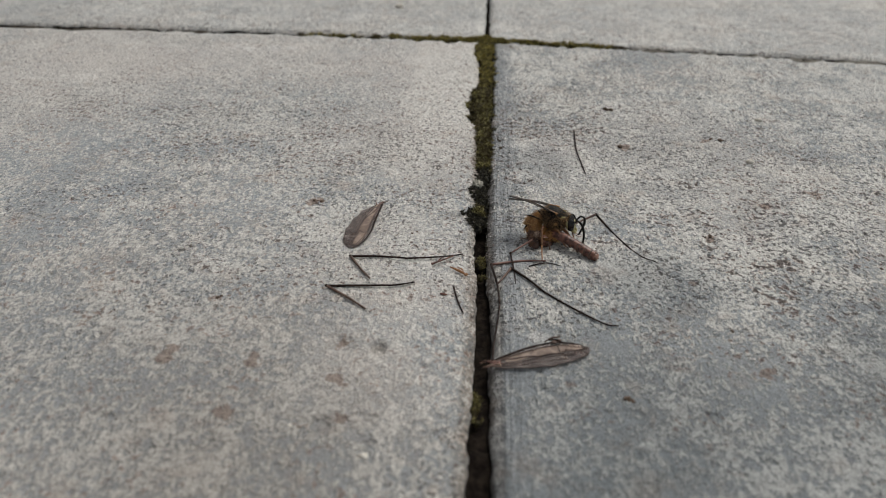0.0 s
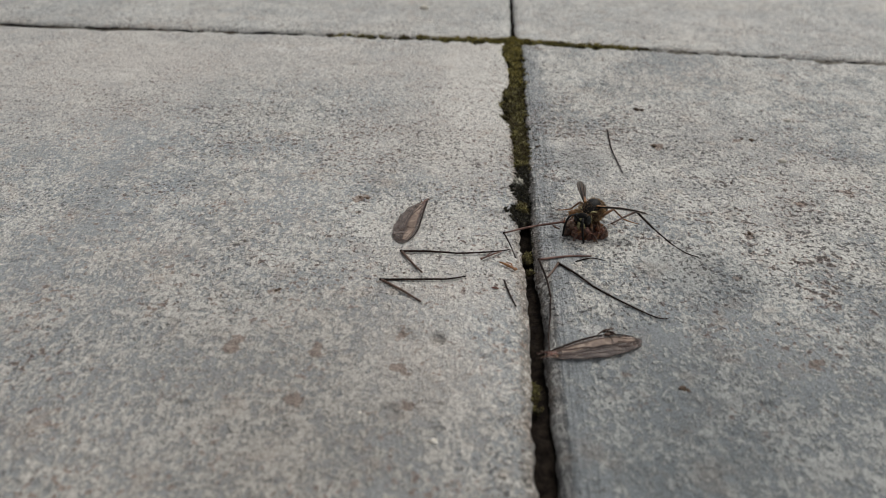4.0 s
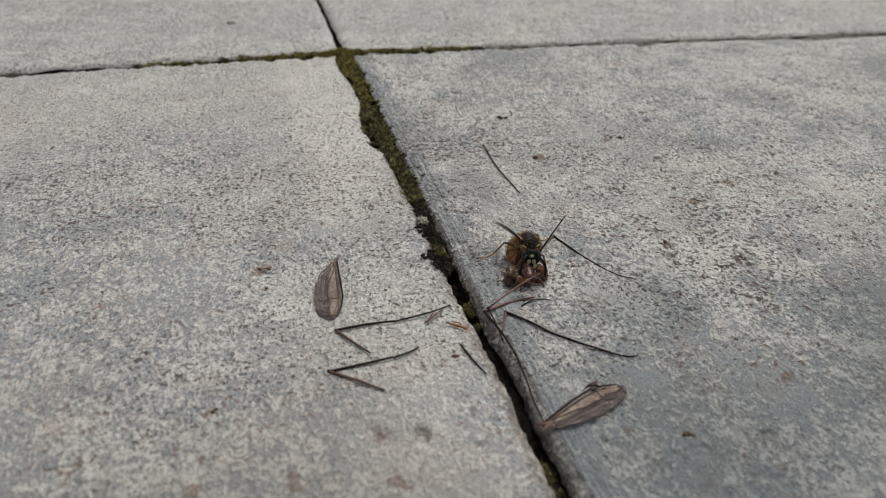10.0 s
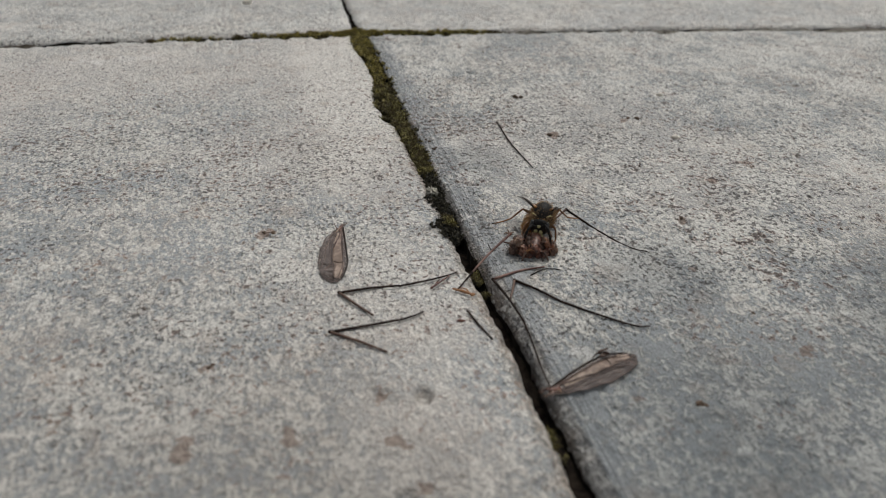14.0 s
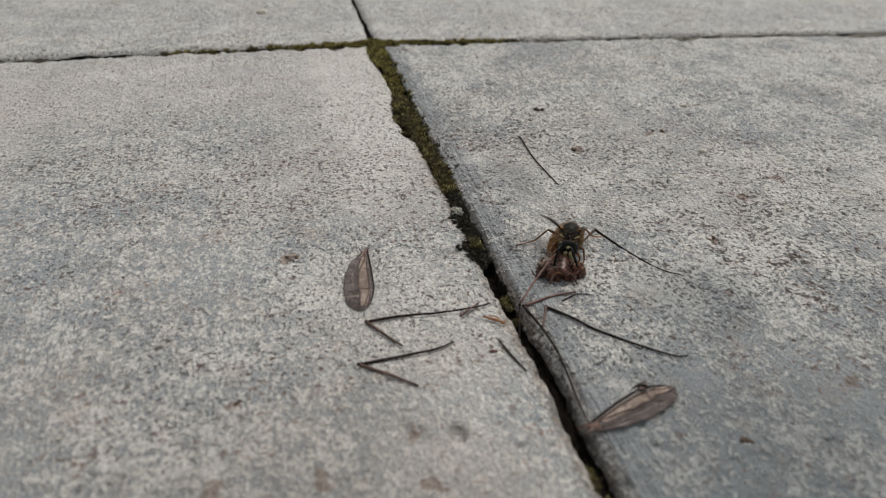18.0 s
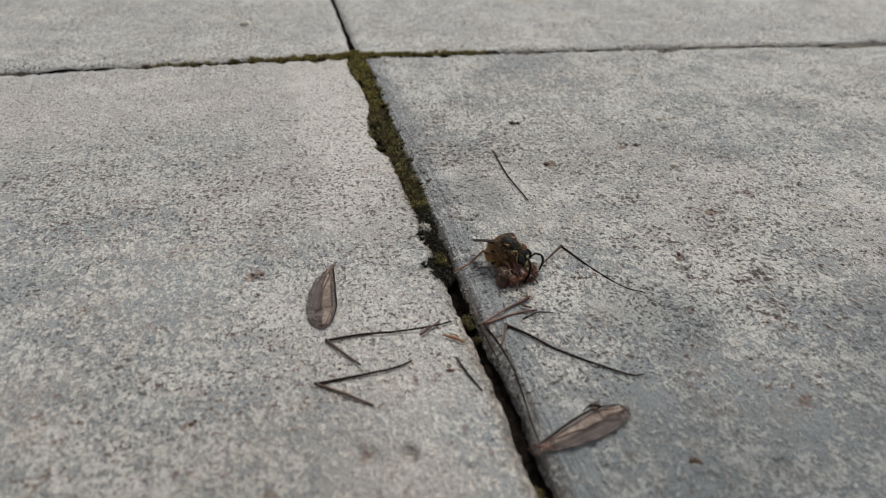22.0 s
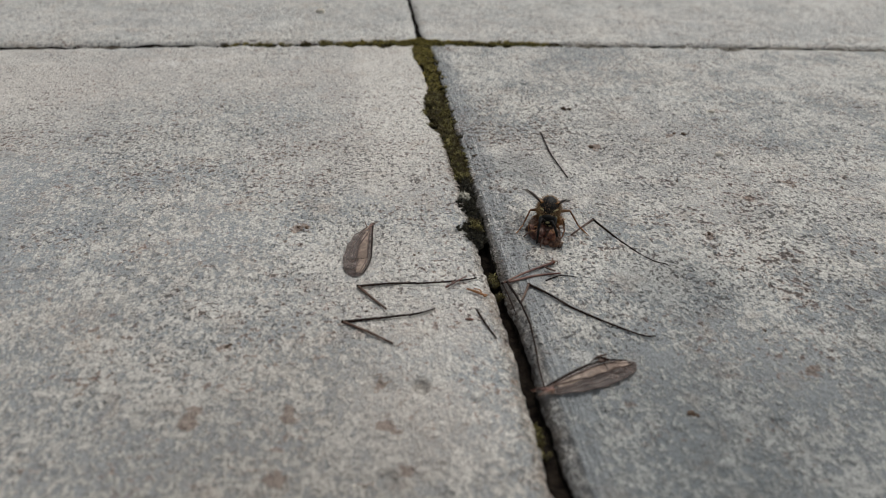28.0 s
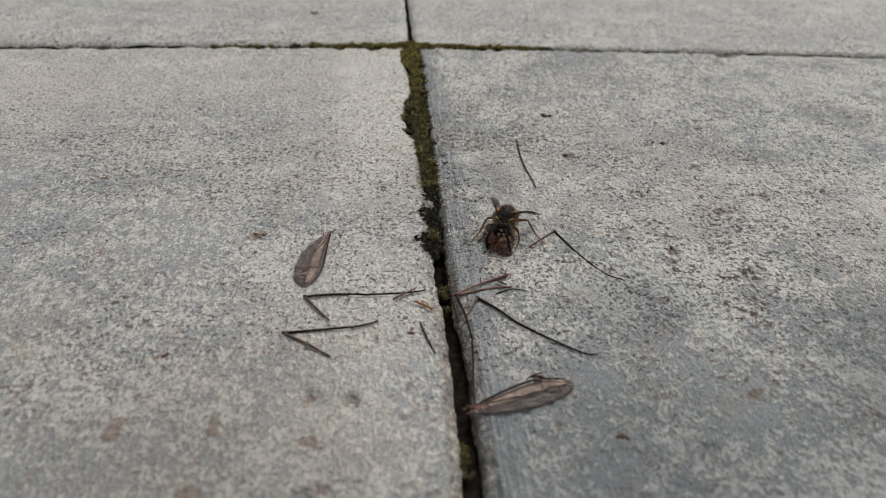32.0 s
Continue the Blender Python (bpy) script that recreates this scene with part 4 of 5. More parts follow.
# ---- the crane fly's carcass ----
def carcass():
    root = thing("crane_fly_carcass", "reddish brown chewed crane fly body held by the wasp", "insect carcass")
    Geo().blob((0.2, 0, 1.2), (1.8, 2.2, 1.25), rings=24, sides=32, rough=0.5, seed=1.1, lump=3.2).ob("chest", leg_brown, root, "dark hollowed chest")
    lumps = ((0.4, -2.9, 1.1, 1.15, brown_bit), (0.9, -2.7, 2.3, 0.75, pale_bit), (1.5, -1.7, 0.8, 0.9, pink_bit), (-0.4, -2.3, 1.9, 0.9, brown_bit), (2.2, -0.9, 0.5, 0.55, red_bit),
             (1.2, -3.5, 0.7, 0.55, leg_brown), (1.0, 2.9, 1.0, 1.1, brown_bit), (1.5, 2.4, 2.0, 0.7, red_orange), (1.9, 1.6, 0.7, 0.75, pink_bit), (0.2, 2.1, 1.9, 0.9, brown_bit), (2.3, 0.6, 0.4, 0.5, red_bit), (0.6, 3.7, 0.7, 0.5, pale_bit))
    for n, (x, y, z, r, tone) in enumerate(lumps):
        Geo().blob((x, y, z), (r * 0.9, r * 0.85, r * 1.05), (n * 25, n * 31, n * 40), rings=26, sides=34, rough=0.62, seed=5.1 + n * 1.9, lump=2.8).ob("torn_flesh", tone, root)
    random.seed(7)
    for n, (x, y, z, turn, r, tone) in enumerate(((1.7, -2.0, 1.5, -35, 0.75, pink_bit), (0.5, -2.8, 1.0, -70, 0.7, leg_pale), (2.2, -0.9, 1.3, 5, 0.6, orange_bit), (1.8, 2.1, 1.1, 40, 0.7, red_bit), (0.3, 2.7, 1.3, 80, 0.6, leg_pale), (2.4, 0.7, 1.2, 15, 0.55, pink_bit))):
        # a broken ring of cuticle, open on one side
        g, c = Geo(), Vector((x, y, z))
        out = Vector((math.cos(radians(turn)), math.sin(radians(turn)), 0.25))
        side = Vector((-out.y, out.x, 0)).normalized()
        for k in range(3):
            arc = [c + out * (0.28 * k) + side * (r * math.cos(w)) + Vector((0, 0, r * (1.1 - 0.1 * k) * math.sin(w))) for w in np.linspace(-0.6 + 0.3 * k, 3.4, 9)]
            g.tube(arc, [0.03, 0.09, 0.11, 0.08, 0.03], 7, 3, 0.55)
        g.ob("cuticle_rings", tone, root, "broken rings of cuticle")
    for n in range(78):
        a, r, z = random.uniform(0, 2 * math.pi), random.uniform(1.4, 3.3), random.uniform(0.3, 3.1)
        p = Vector((r * math.cos(a) * 0.85, r * math.sin(a), z))
        q = p + Vector((random.gauss(0.1, 0.6), random.gauss(0, 0.6), random.gauss(-0.3, 0.8)))
        m = p.lerp(q, 0.5) + Vector((random.gauss(0, 0.3), random.gauss(0, 0.3), 0.2))
        q.z, m.z = max(q.z, 0.25), max(m.z, 0.25)
        Geo().tube([p, m, q], [random.uniform(0.04, 0.10), random.uniform(0.06, 0.17), 0.04], 6, 4, random.uniform(0.3, 1.0)).ob("shred", (red_bit, pink_bit, leg_brown, leg_dark, leg_pale, leg_brown, orange_bit)[n % 7], root)
    for a in (0.5, -0.6, 1.3, -1.2):
        # stumps of legs that stick out of the chest
        out = Vector((math.cos(a), math.sin(a), 0))
        Geo().tube([out * 2.0 + Vector((0, 0, 1.0)), out * 3.2 + Vector((0, 0, 1.2)), out * 4.2 + Vector((0, 0, 0.35))], [0.3, 0.2, 0.12], 7, 4).ob("leg_stump", leg_brown, root)
    stilt_at = (0.2, 0.8, 2.2)
    stilt = Geo().tube([stilt_at, (5.2, 0.8, 2.5), (11.5, 0.8, 2.2)], [0.17, 0.14, 0.10], 7, 5).ob("leg", leg_dark, root, "last long leg, waved about", stilt_at)
    pivot = (1.6, 0.0, 1.5)
    tail = Geo()
    tail.tube([(0.6, 0, 1.5), (3.6, 0, 2.2), (7.3, 0.1, 1.75), (11.0, 0.2, 0.95)], [0.95, 0.92, 0.85, 0.88, 0.86, 0.8, 0.84, 0.8], 14, 10)
    tail = tail.ob("abdomen", red_bit, root, "long ringed reddish brown abdomen", pivot)
    for k, x in enumerate((3.0, 4.6, 6.2, 7.8, 9.2, 10.3)):
        z = 2.1 if x < 4.5 else 2.2 - (x - 3.6) * 0.168
        Geo().tube([(x - 0.14, 0.07, z), (x, 0.07, z), (x + 0.14, 0.08, z)], [0.84, 0.95, 0.84], 14, 3).ob("ring", leg_brown, tail, "", pivot)
    Geo().blob((11.1, 0.2, 0.95), (0.55, 0.75, 0.7), rings=9, sides=12, rough=0.4, seed=3.3, lump=2.0).ob("abdomen_tip", pink_bit, tail, "blunt pinkish end", pivot)
    return root, tail, pivot, stilt, stilt_at


prey, prey_tail, prey_pivot, prey_leg, prey_leg_root = carcass()

held_leg = thing("crane_fly_limb", "reddish brown crane fly leg pulled from the carcass, then dropped", "insect leg", "torn-off crane fly legs")
Geo().tube([(0, 0, 0.35), (5, 0.1, 0.6), (11.2, 0, 0.5)], [0.15, 0.18, 0.23], 8).ob("femur", leg_red, held_leg)
Geo().blob((11.3, 0, 0.5), (0.36, 0.28, 0.26), rings=9, sides=12, rough=0.7, seed=6.0, lump=2.4).ob("torn_end", red_orange, held_leg, "orange torn hip end")
for fork in ((0.5, 0.9, 0.9), (0.9, -0.3, 0.6), (-0.2, 1.1, 0.5)):
    Geo().tube([(11.2, 0, 0.5), (11.3 + fork[0] * 0.5, fork[1] * 0.6, fork[2] + 0.1), (11.3 + fork[0], fork[1], fork[2] * 0.6)], [0.14, 0.1, 0.04], 6, 4).ob("torn_fibre", leg_pale, held_leg)
Geo().blob((0, 0, 0.36), (0.26, 0.26, 0.25), rings=6, sides=8).ob("knee", leg_dark, held_leg)
Geo().tube([(6.2, 0.3, 0.5), (6.6, 0.9, 0.4), (7.3, 1.8, 0.5)], [0.10, 0.10, 0.07], 6, 4).ob("torn_thread", leg_dark, held_leg, "thin dark hooked thread")
Geo().tube([(8.9, -0.2, 0.6), (9.1, -1.3, 0.6), (9.8, -2.1, 0.4)], [0.10, 0.2, 0.12], 6, 4).ob("torn_flap", leg_brown, held_leg, "dark curled flap")
held_shin = Geo().tube([(0, 0, 0.3), (4, 0.1, 0.3), (8.6, 0, 0.26)], [0.15, 0.13, 0.10], 8).ob("tibia", leg_dark, held_leg)


# ---- the wasp: head to +x, origin on the ground under its chest ----
def wasp_maker():
    root = thing("wasp", "black and yellow wasp with amber legs, bent over its prey", "wasp")
    parts = {}
    # chest
    body_c = Vector((0, 0, 4.3))
    chest = Geo().blob(body_c, (2.6, 1.9, 1.9), (0, 14, 0), 16, 24, shape=lambda u: Vector((u.x, u.y * (1 - 0.12 * u.x * u.x), u.z * (1.0 - 0.10 * u.x))))
    chest = chest.ob("thorax", wasp_black, root, "black hairy chest")
    for side in (1, -1):
        Geo().tube([(1.75, 0.8 * side, 5.32), (1.35, 1.28 * side, 5.37), (0.85, 1.68 * side, 5.17)], [0.05, 0.14, 0.06], 6).ob("shoulder_stripe", wasp_yellow, chest, "yellow shoulder stripe")
        Geo().blob((-1.9, 0.6 * side, 5.55), (0.15, 0.3, 0.12), (0, -25, 0), 6, 10).ob("rear_spot", wasp_gold, chest, "yellow spot behind the wings")
        Geo().blob((0.4, 1.95 * side, 4.1), (0.3, 0.12, 0.35), (0, 0, 0), 6, 10).ob("side_spot", wasp_gold, chest, "yellow spot on the flank")
    hair = Geo()
    random.seed(11)
    for _ in range(5400):
        u = Vector((random.gauss(0, 1), random.gauss(0, 1), random.gauss(0.25, 1))).normalized()
        if u.z > 0.5 and u.x > -0.35 and random.random() < 0.66:
            continue
        p = body_c + Vector((u.x * 2.5, u.y * 1.84, u.z * 1.84))
        hair.blade(p, u + Vector((random.gauss(0, 0.3), random.gauss(0, 0.3), random.gauss(0, 0.3))), random.uniform(0.35, 1.0) * (0.42 if u.z > 0.6 and u.x > -0.5 else 1.0), 0.030, 0.15)
    hair.ob("hair", fuzz_tone, chest, "fine brown-grey hair", smooth=False)

    # head, hung from the neck
    TILT = -14
    neck = Vector((2.2, 0, 4.4))
    hc = Vector((2.82, 0, 3.98))
    head = Geo().blob(hc, (0.95, 1.6, 1.42), (0, TILT, 0), 14, 22, shape=lambda u: Vector((u.x * (0.85 if u.x > 0 else 1.0), u.y, u.z))).ob("head", wasp_black, root, "black head with a yellow face", neck)
    tilt = Euler((0, radians(TILT), 0)).to_matrix()
    on_face = lambda x, y, z: hc + tilt @ Vector((x * 0.95, y * 0.87, z * 0.9))
    for side in (1, -1):
        Geo().blob(on_face(0.15, 1.35 * side, 0.25), (0.68, 0.48, 1.0), (0, TILT, 0), 10, 14).ob("eye", wasp_eye, head, "glossy black kidney-shaped eye", neck)
        Geo().blob(on_face(0.69, 0.48 * side, -0.5), (0.14, 0.38, 0.56), (0, TILT, 12 * side), 8, 12).ob("face_plate", wasp_yellow, head, "yellow half of the face shield", neck)
        Geo().blob(on_face(-0.45, 1.45 * side, 0.2), (0.2, 0.3, 0.9), (0, TILT, 0), 6, 10).ob("cheek_stripe", wasp_yellow, head, "yellow stripe behind the eye", neck)
        Geo().tube([on_face(0.45, 0.75 * side, -1.15), on_face(0.8, 0.6 * side, -1.7), on_face(0.85, 0.1 * side, -2.0)], [0.32, 0.28, 0.1], 8).ob("mandible", wasp_yellow, head, "yellow jaw", neck)
        feeler_root = on_face(0.85, 0.38 * side, 0.30)
        feeler = Geo().tube([feeler_root, feeler_root + Vector((0.7, 0.75 * side, 0.75))], [0.15, 0.17], 7).ob("antenna", wasp_black, root, "black bent feeler", feeler_root)
        elbow = feeler_root + Vector((0.7, 0.75 * side, 0.75))
        Geo().tube([elbow, elbow + Vector((0.9, 0.5 * side, -0.4)), elbow + Vector((1.4, 0.8 * side, -1.8)), elbow + Vector((1.3, 0.9 * side, -4.0))], [0.15, 0.19, 0.21, 0.20, 0.15], 8).ob("feeler_whip", wasp_black, feeler, "", feeler_root)
        parts["antenna", side] = (feeler, feeler_root)
    Geo().blob(on_face(0.74, 0, 0.45), (0.12, 0.42, 0.3), (0, TILT, 0), 6, 10).ob("brow_spot", wasp_yellow, head, "yellow spot between the feelers", neck)
    Geo().blob(on_face(0.80, 0, -0.55), (0.06, 0.14, 0.26), (0, TILT, 0), 6, 8).ob("face_mark", wasp_black, head, "black mark on the face", neck)
    parts["head"] = (head, neck)

    # abdomen, curled down and forward under the body
    waist = Vector((-2.6, 0, 3.9))
    mids = [Vector(p) for p in ((-2.9, 0, 3.7), (-3.7, -0.4, 2.9), (-3.6, -1.1, 2.0), (-2.7, -1.9, 1.6), (-1.4, -2.6, 1.5), (0.0, -3.1, 1.6))]
    wide = [1.1, 1.48, 1.52, 1.4, 1.08, 0.65]
    gaster = Geo().tube([waist + Vector((0.3, 0, 0)), waist, mids[0]], [0.35, 0.4, 1.0], 12, 4).ob("abdomen", wasp_black, root, "amber and black banded abdomen curled under", waist)
    for k, (c, w) in enumerate(zip(mids, wide)):
        a = mids[max(k - 1, 0)] if k else waist
        b = mids[min(k + 1, 5)] if k < 5 else c + (c - mids[4])
        d = (b - a).normalized()
        nxt = wide[k + 1] if k < 5 else 0.15
        Geo().tube([c - d * 0.9, c - d * 0.2, c + d * 0.55, c + d * 0.95], [w * 0.86, w * 1.0, w * 1.02, (w + nxt) / 2 * 0.92], 20, 4, 0.9).ob("segment", wasp_amber, gaster, "", waist)
        Geo().tube([c - d * 0.95, c - d * 0.8, c - d * 0.66], [w * 0.86, w * 0.98, w * 1.004], 20, 3, 0.9).ob("dark_band", wasp_black, gaster, "black band", waist)
        if k < 5:
            Geo().tube([c + d * 0.55, c + d * 0.75, c + d * 0.9], [w * 1.03, w * 1.035, (w + nxt) / 2 * 0.98], 20, 3, 0.9).ob("gold_band", wasp_gold, gaster, "golden rear edge", waist)
    hair = Geo()
    for k, (c, w) in enumerate(zip(mids, wide)):
        d = (mids[min(k + 1, 5)] - mids[max(k - 1, 0)]).normalized()
        across = d.cross(Vector((0.3, 0.2, 1))).normalized()
        for _ in range(int(480 * w)):
            a = random.uniform(0, 2 * math.pi)
            out = across * math.cos(a) + d.cross(across) * math.sin(a)
            hair.blade(c + d * random.uniform(-0.8, 0.9) + out * w * 0.97, out + d * random.uniform(0.2, 0.9), random.uniform(0.2, 0.6), 0.022, 0.1)
    hair.ob("abdomen_hair", gold_fuzz, gaster, "fine golden hair", waist, smooth=False)
    parts["abdomen"] = (gaster, waist)

    # wings, folded lengthwise, narrow and dark
    for side in (1, -1):
        hinge = Vector((0.0, 1.35 * side, 5.75))
        g = Geo()
        n, length = 16, 8.7
        for layer in (0.0, -0.07):
            for i in range(n + 1):
                s = i / n
                half = 0.24 + 0.72 * math.sin(min(1.0, s * 1.12) * math.pi * 0.62) * (1.0 if s < 0.72 else math.sqrt(max(0.02, 1 - ((s - 0.72) / 0.285) ** 2)))
                for j in range(5):
                    u = j / 4 - 0.5
                    g.v.append(hinge + Vector((-s * length, u * 2 * half + 0.35 * side * math.sin(s * 3), layer + 0.35 * math.sin(s * 3) - 0.5 * u * u + 0.05 * math.sin(u * 20))))
        m = (n + 1) * 5
        for i in range(n):
            for j in range(4):
                a = i * 5 + j
                q = (a, a + 1, a + 6, a + 5)
                g.f += [q, tuple(m + k for k in reversed(q))]
        wing = g.ob("wing", wasp_film, root, "dark smoky folded wing", hinge)
        rod = lambda u, r: Geo().tube([hinge + Vector((-s * length * 0.97, u * (0.4 + 0.6 * math.sin(s * 2)) + 0.35 * side * math.sin(s * 3), 0.06 + 0.35 * math.sin(s * 3) - 0.5 * u * u)) for s in (0, 0.25, 0.5, 0.75, 1.0)], r, 6, 3).ob("vein", wasp_black if u else leg_brown, wing, "", hinge)
        rod(0.42 * side, [0.17, 0.14, 0.06])
        rod(0.0, [0.12, 0.09, 0.04])
        Geo().tube([hinge + Vector((0.3, 0, 0.1)), hinge + Vector((-0.8, 0.05 * side, 0.15)), hinge + Vector((-2.6, 0.2 * side, 0.25))], [0.32, 0.30, 0.08], 8, 4, 0.6).ob("wing_root", wasp_amber, wing, "amber wing root", hinge)
        rod(-0.3 * side, [0.10, 0.08, 0.04])
        parts["wing", side] = (wing, hinge)

    # legs: hip, knee, ankle, toe for fore, middle and hind
    for name, hip, knee, ankle, toe in (
            ("fore", (1.7, 1.1, 3.1), (3.0, 2.3, 2.6), (3.7, 1.7, 1.1), (4.4, 1.2, 0.35)),
            ("middle", (0.2, 1.5, 2.7), (1.4, 2.6, 3.2), (2.3, 3.0, 1.8), (3.4, 2.6, 0.7)),
            ("hind", (-1.5, 1.4, 2.8), (-2.0, 3.7, 3.7), (-1.7, 5.6, 1.5), (-1.4, 8.4, 0.15))):
        for side in (1, -1):
            f = lambda p: Vector((p[0], p[1] * side, p[2]))
            leg = Geo().tube([f(hip), (f(hip) + f(knee)) / 2 + Vector((0, 0, 0.15)), f(knee)], [0.25, 0.27, 0.18], 8, 4).ob("leg", wasp_leg, root, "amber " + name + " leg", f(hip))
            leg.location = f(hip) * MM
            Geo().tube([f(knee), (f(knee) + f(ankle)) / 2, f(ankle)], [0.15, 0.17, 0.13], 8, 4).ob("tibia", wasp_leg, leg, "", f(hip))
            Geo().tube([f(ankle), (f(ankle) + f(toe)) / 2 + Vector((0, 0, -0.1)), f(toe)], [0.13, 0.11, 0.08], 7, 4).ob("foot", orange_bit, leg, "", f(hip))
            Geo().tube([f(toe), f(toe) + Vector((0.25, 0.3 * side, 0.05))], [0.1, 0.04], 6, 2).ob("claw", leg_dark, leg, "", f(hip))
            parts[name, side] = (leg, f(hip))
    return root, parts


wasp, limbs = wasp_maker()
wasp.scale = (1.02, 1.02, 1.02)


# ---- movement ----
# seconds, x, y, heading, nose-down pitch, then spread and rise of the right (r) and left (l) wing
WASP = [
    (0.0, 13.0, -128.2, -12, 5, -8, 11, -4, 4),
    (1.0, 13.1, -127.6, -12, 5, -8, 11, -4, 4),
    (1.6, 13.8, -127.0, -14, 6, -6, 11, -4, 4),
    (2.0, 14.7, -126.3, -14, 6, -4, 6, 0, 4),
    (2.1, 14.0, -126.2, -62, 8, 10, 0, 20, 0),
    (2.2, 13.3, -126.0, -110, 8, 26, 0, 30, 0),
    (2.4, 12.6, -126.0, -146, 8, 24, -10, 56, -6),
    (2.8, 12.3, -126.0, -152, 8, 14, -14, 50, -12),
    (3.0, 12.3, -126.0, -152, 8, 14, -14, 52, -12),
    (3.5, 12.2, -126.6, -143, 8, 42, 2, 54, 0),
    (4.5, 12.8, -126.6, -112, 8, 24, -4, 50, -6),
    (5.5, 13.6, -126.6, -96, 6, 2, -20, 6, -24),
    (6.0, 14.0, -126.0, -98, 6, 8, -12, 4, -26),
    (7.0, 14.2, -125.6, -98, 6, 6, -14, 4, -28),
    (8.0, 13.9, -126.4, -99, 6, 6, -14, 4, -28),
    (9.0, 13.6, -126.4, -94, 6, 12, -10, 4, -28),
    (10.0, 13.8, -126.6, -98, 6, 18, -8, 4, -28),
    (11.0, 13.4, -126.9, -96, 6, 14, -10, 4, -28),
    (12.0, 13.9, -127.2, -104, 6, 16, -12, 4, -28),
    (13.0, 14.2, -126.9, -121, 6, 28, -14, 0, -28),
    (14.0, 14.4, -126.8, -119, 6, 28, -15, 0, -28),
    (15.5, 14.1, -126.6, -116, 6, 27, -15, 0, -28),
    (17.0, 13.9, -126.9, -115, 6, 26, -14, 0, -28),
    (18.0, 14.1, -126.2, -116, 6, 28, -14, 0, -28),
    (19.0, 14.3, -126.2, -116, 6, 30, -14, 0, -28),
    (20.0, 13.8, -125.2, -112, 8, 32, -8, 4, -20),
    (20.5, 13.9, -124.2, -106, 8, 30, -4, 10, -10),
    (21.0, 11.8, -123.9, -86, 8, 14, -6, 20, -2),
    (21.5, 10.6, -124.0, -58, 8, -4, -14, 38, -20),
    (22.0, 9.9, -123.8, -44, 10, -20, -18, 50, -22),
    (23.0, 10.2, -123.8, -52, 10, -18, -16, 46, -14),
    (24.0, 11.7, -123.2, -88, 10, 12, -4, 20, -8),
    (25.0, 11.7, -122.9, -92, 10, 6, -8, 24, -10),
    (26.5, 12.4, -121.8, -98, 10, 20, -8, 18, -18),
    (28.0, 12.9, -120.9, -106, 10, 24, -10, 12, -22),
    (29.0, 12.9, -120.9, -100, 10, 18, -8, 16, -18),
    (30.0, 13.2, -120.3, -102, 10, 12, -6, 22, -16),
    (31.0, 13.0, -120.0, -110, 10, 16, -10, 20, -18),
    (32.0, 12.8, -119.9, -110, 10, 16, -12, 26, -22),
]
# seconds, x, y, heading of the carcass, turn of its abdomen
PREY = [
    (0.0, 11.3, -128.7, -38, 0), (1.0, 11.1, -127.7, -31, 0), (1.6, 11.3, -127.4, -32, 0), (2.0, 10.4, -126.6, -36, 0), (2.1, 10.6, -127.4, -70, 84), (2.2, 10.9, -127.8, -80, 148),
    (2.4, 11.0, -128.2, -90, 168), (3.0, 11.1, -128.4, -92, 172), (3.5, 11.2, -128.0, -92, 172), (4.5, 11.4, -128.4, -90, 168), (5.5, 12.0, -128.6, -84, 165), (6.0, 11.8, -129.8, -78, 165),
    (8.0, 11.4, -130.8, -82, 165), (9.0, 11.8, -130.4, -84, 165), (12.0, 12.1, -131.4, -80, 165), (14.0, 11.4, -131.2, -98, 165), (17.0, 11.1, -131.0, -98, 165), (19.0, 11.4, -130.4, -98, 165),
    (20.5, 11.9, -129.2, -98, 165), (21.0, 11.0, -127.8, -84, 165), (22.0, 10.9, -126.8, -66, 165), (23.0, 10.9, -126.3, -66, 165), (24.0, 11.1, -125.8, -80, 165), (25.5, 11.2, -125.4, -86, 165), (27.5, 12.1, -124.4, -142, 209), (29.0, 12.1, -124.1, -150, 215), (31.0, 12.0, -123.1, -157, 217), (32.0, 11.8, -122.7, -157, 217),
]
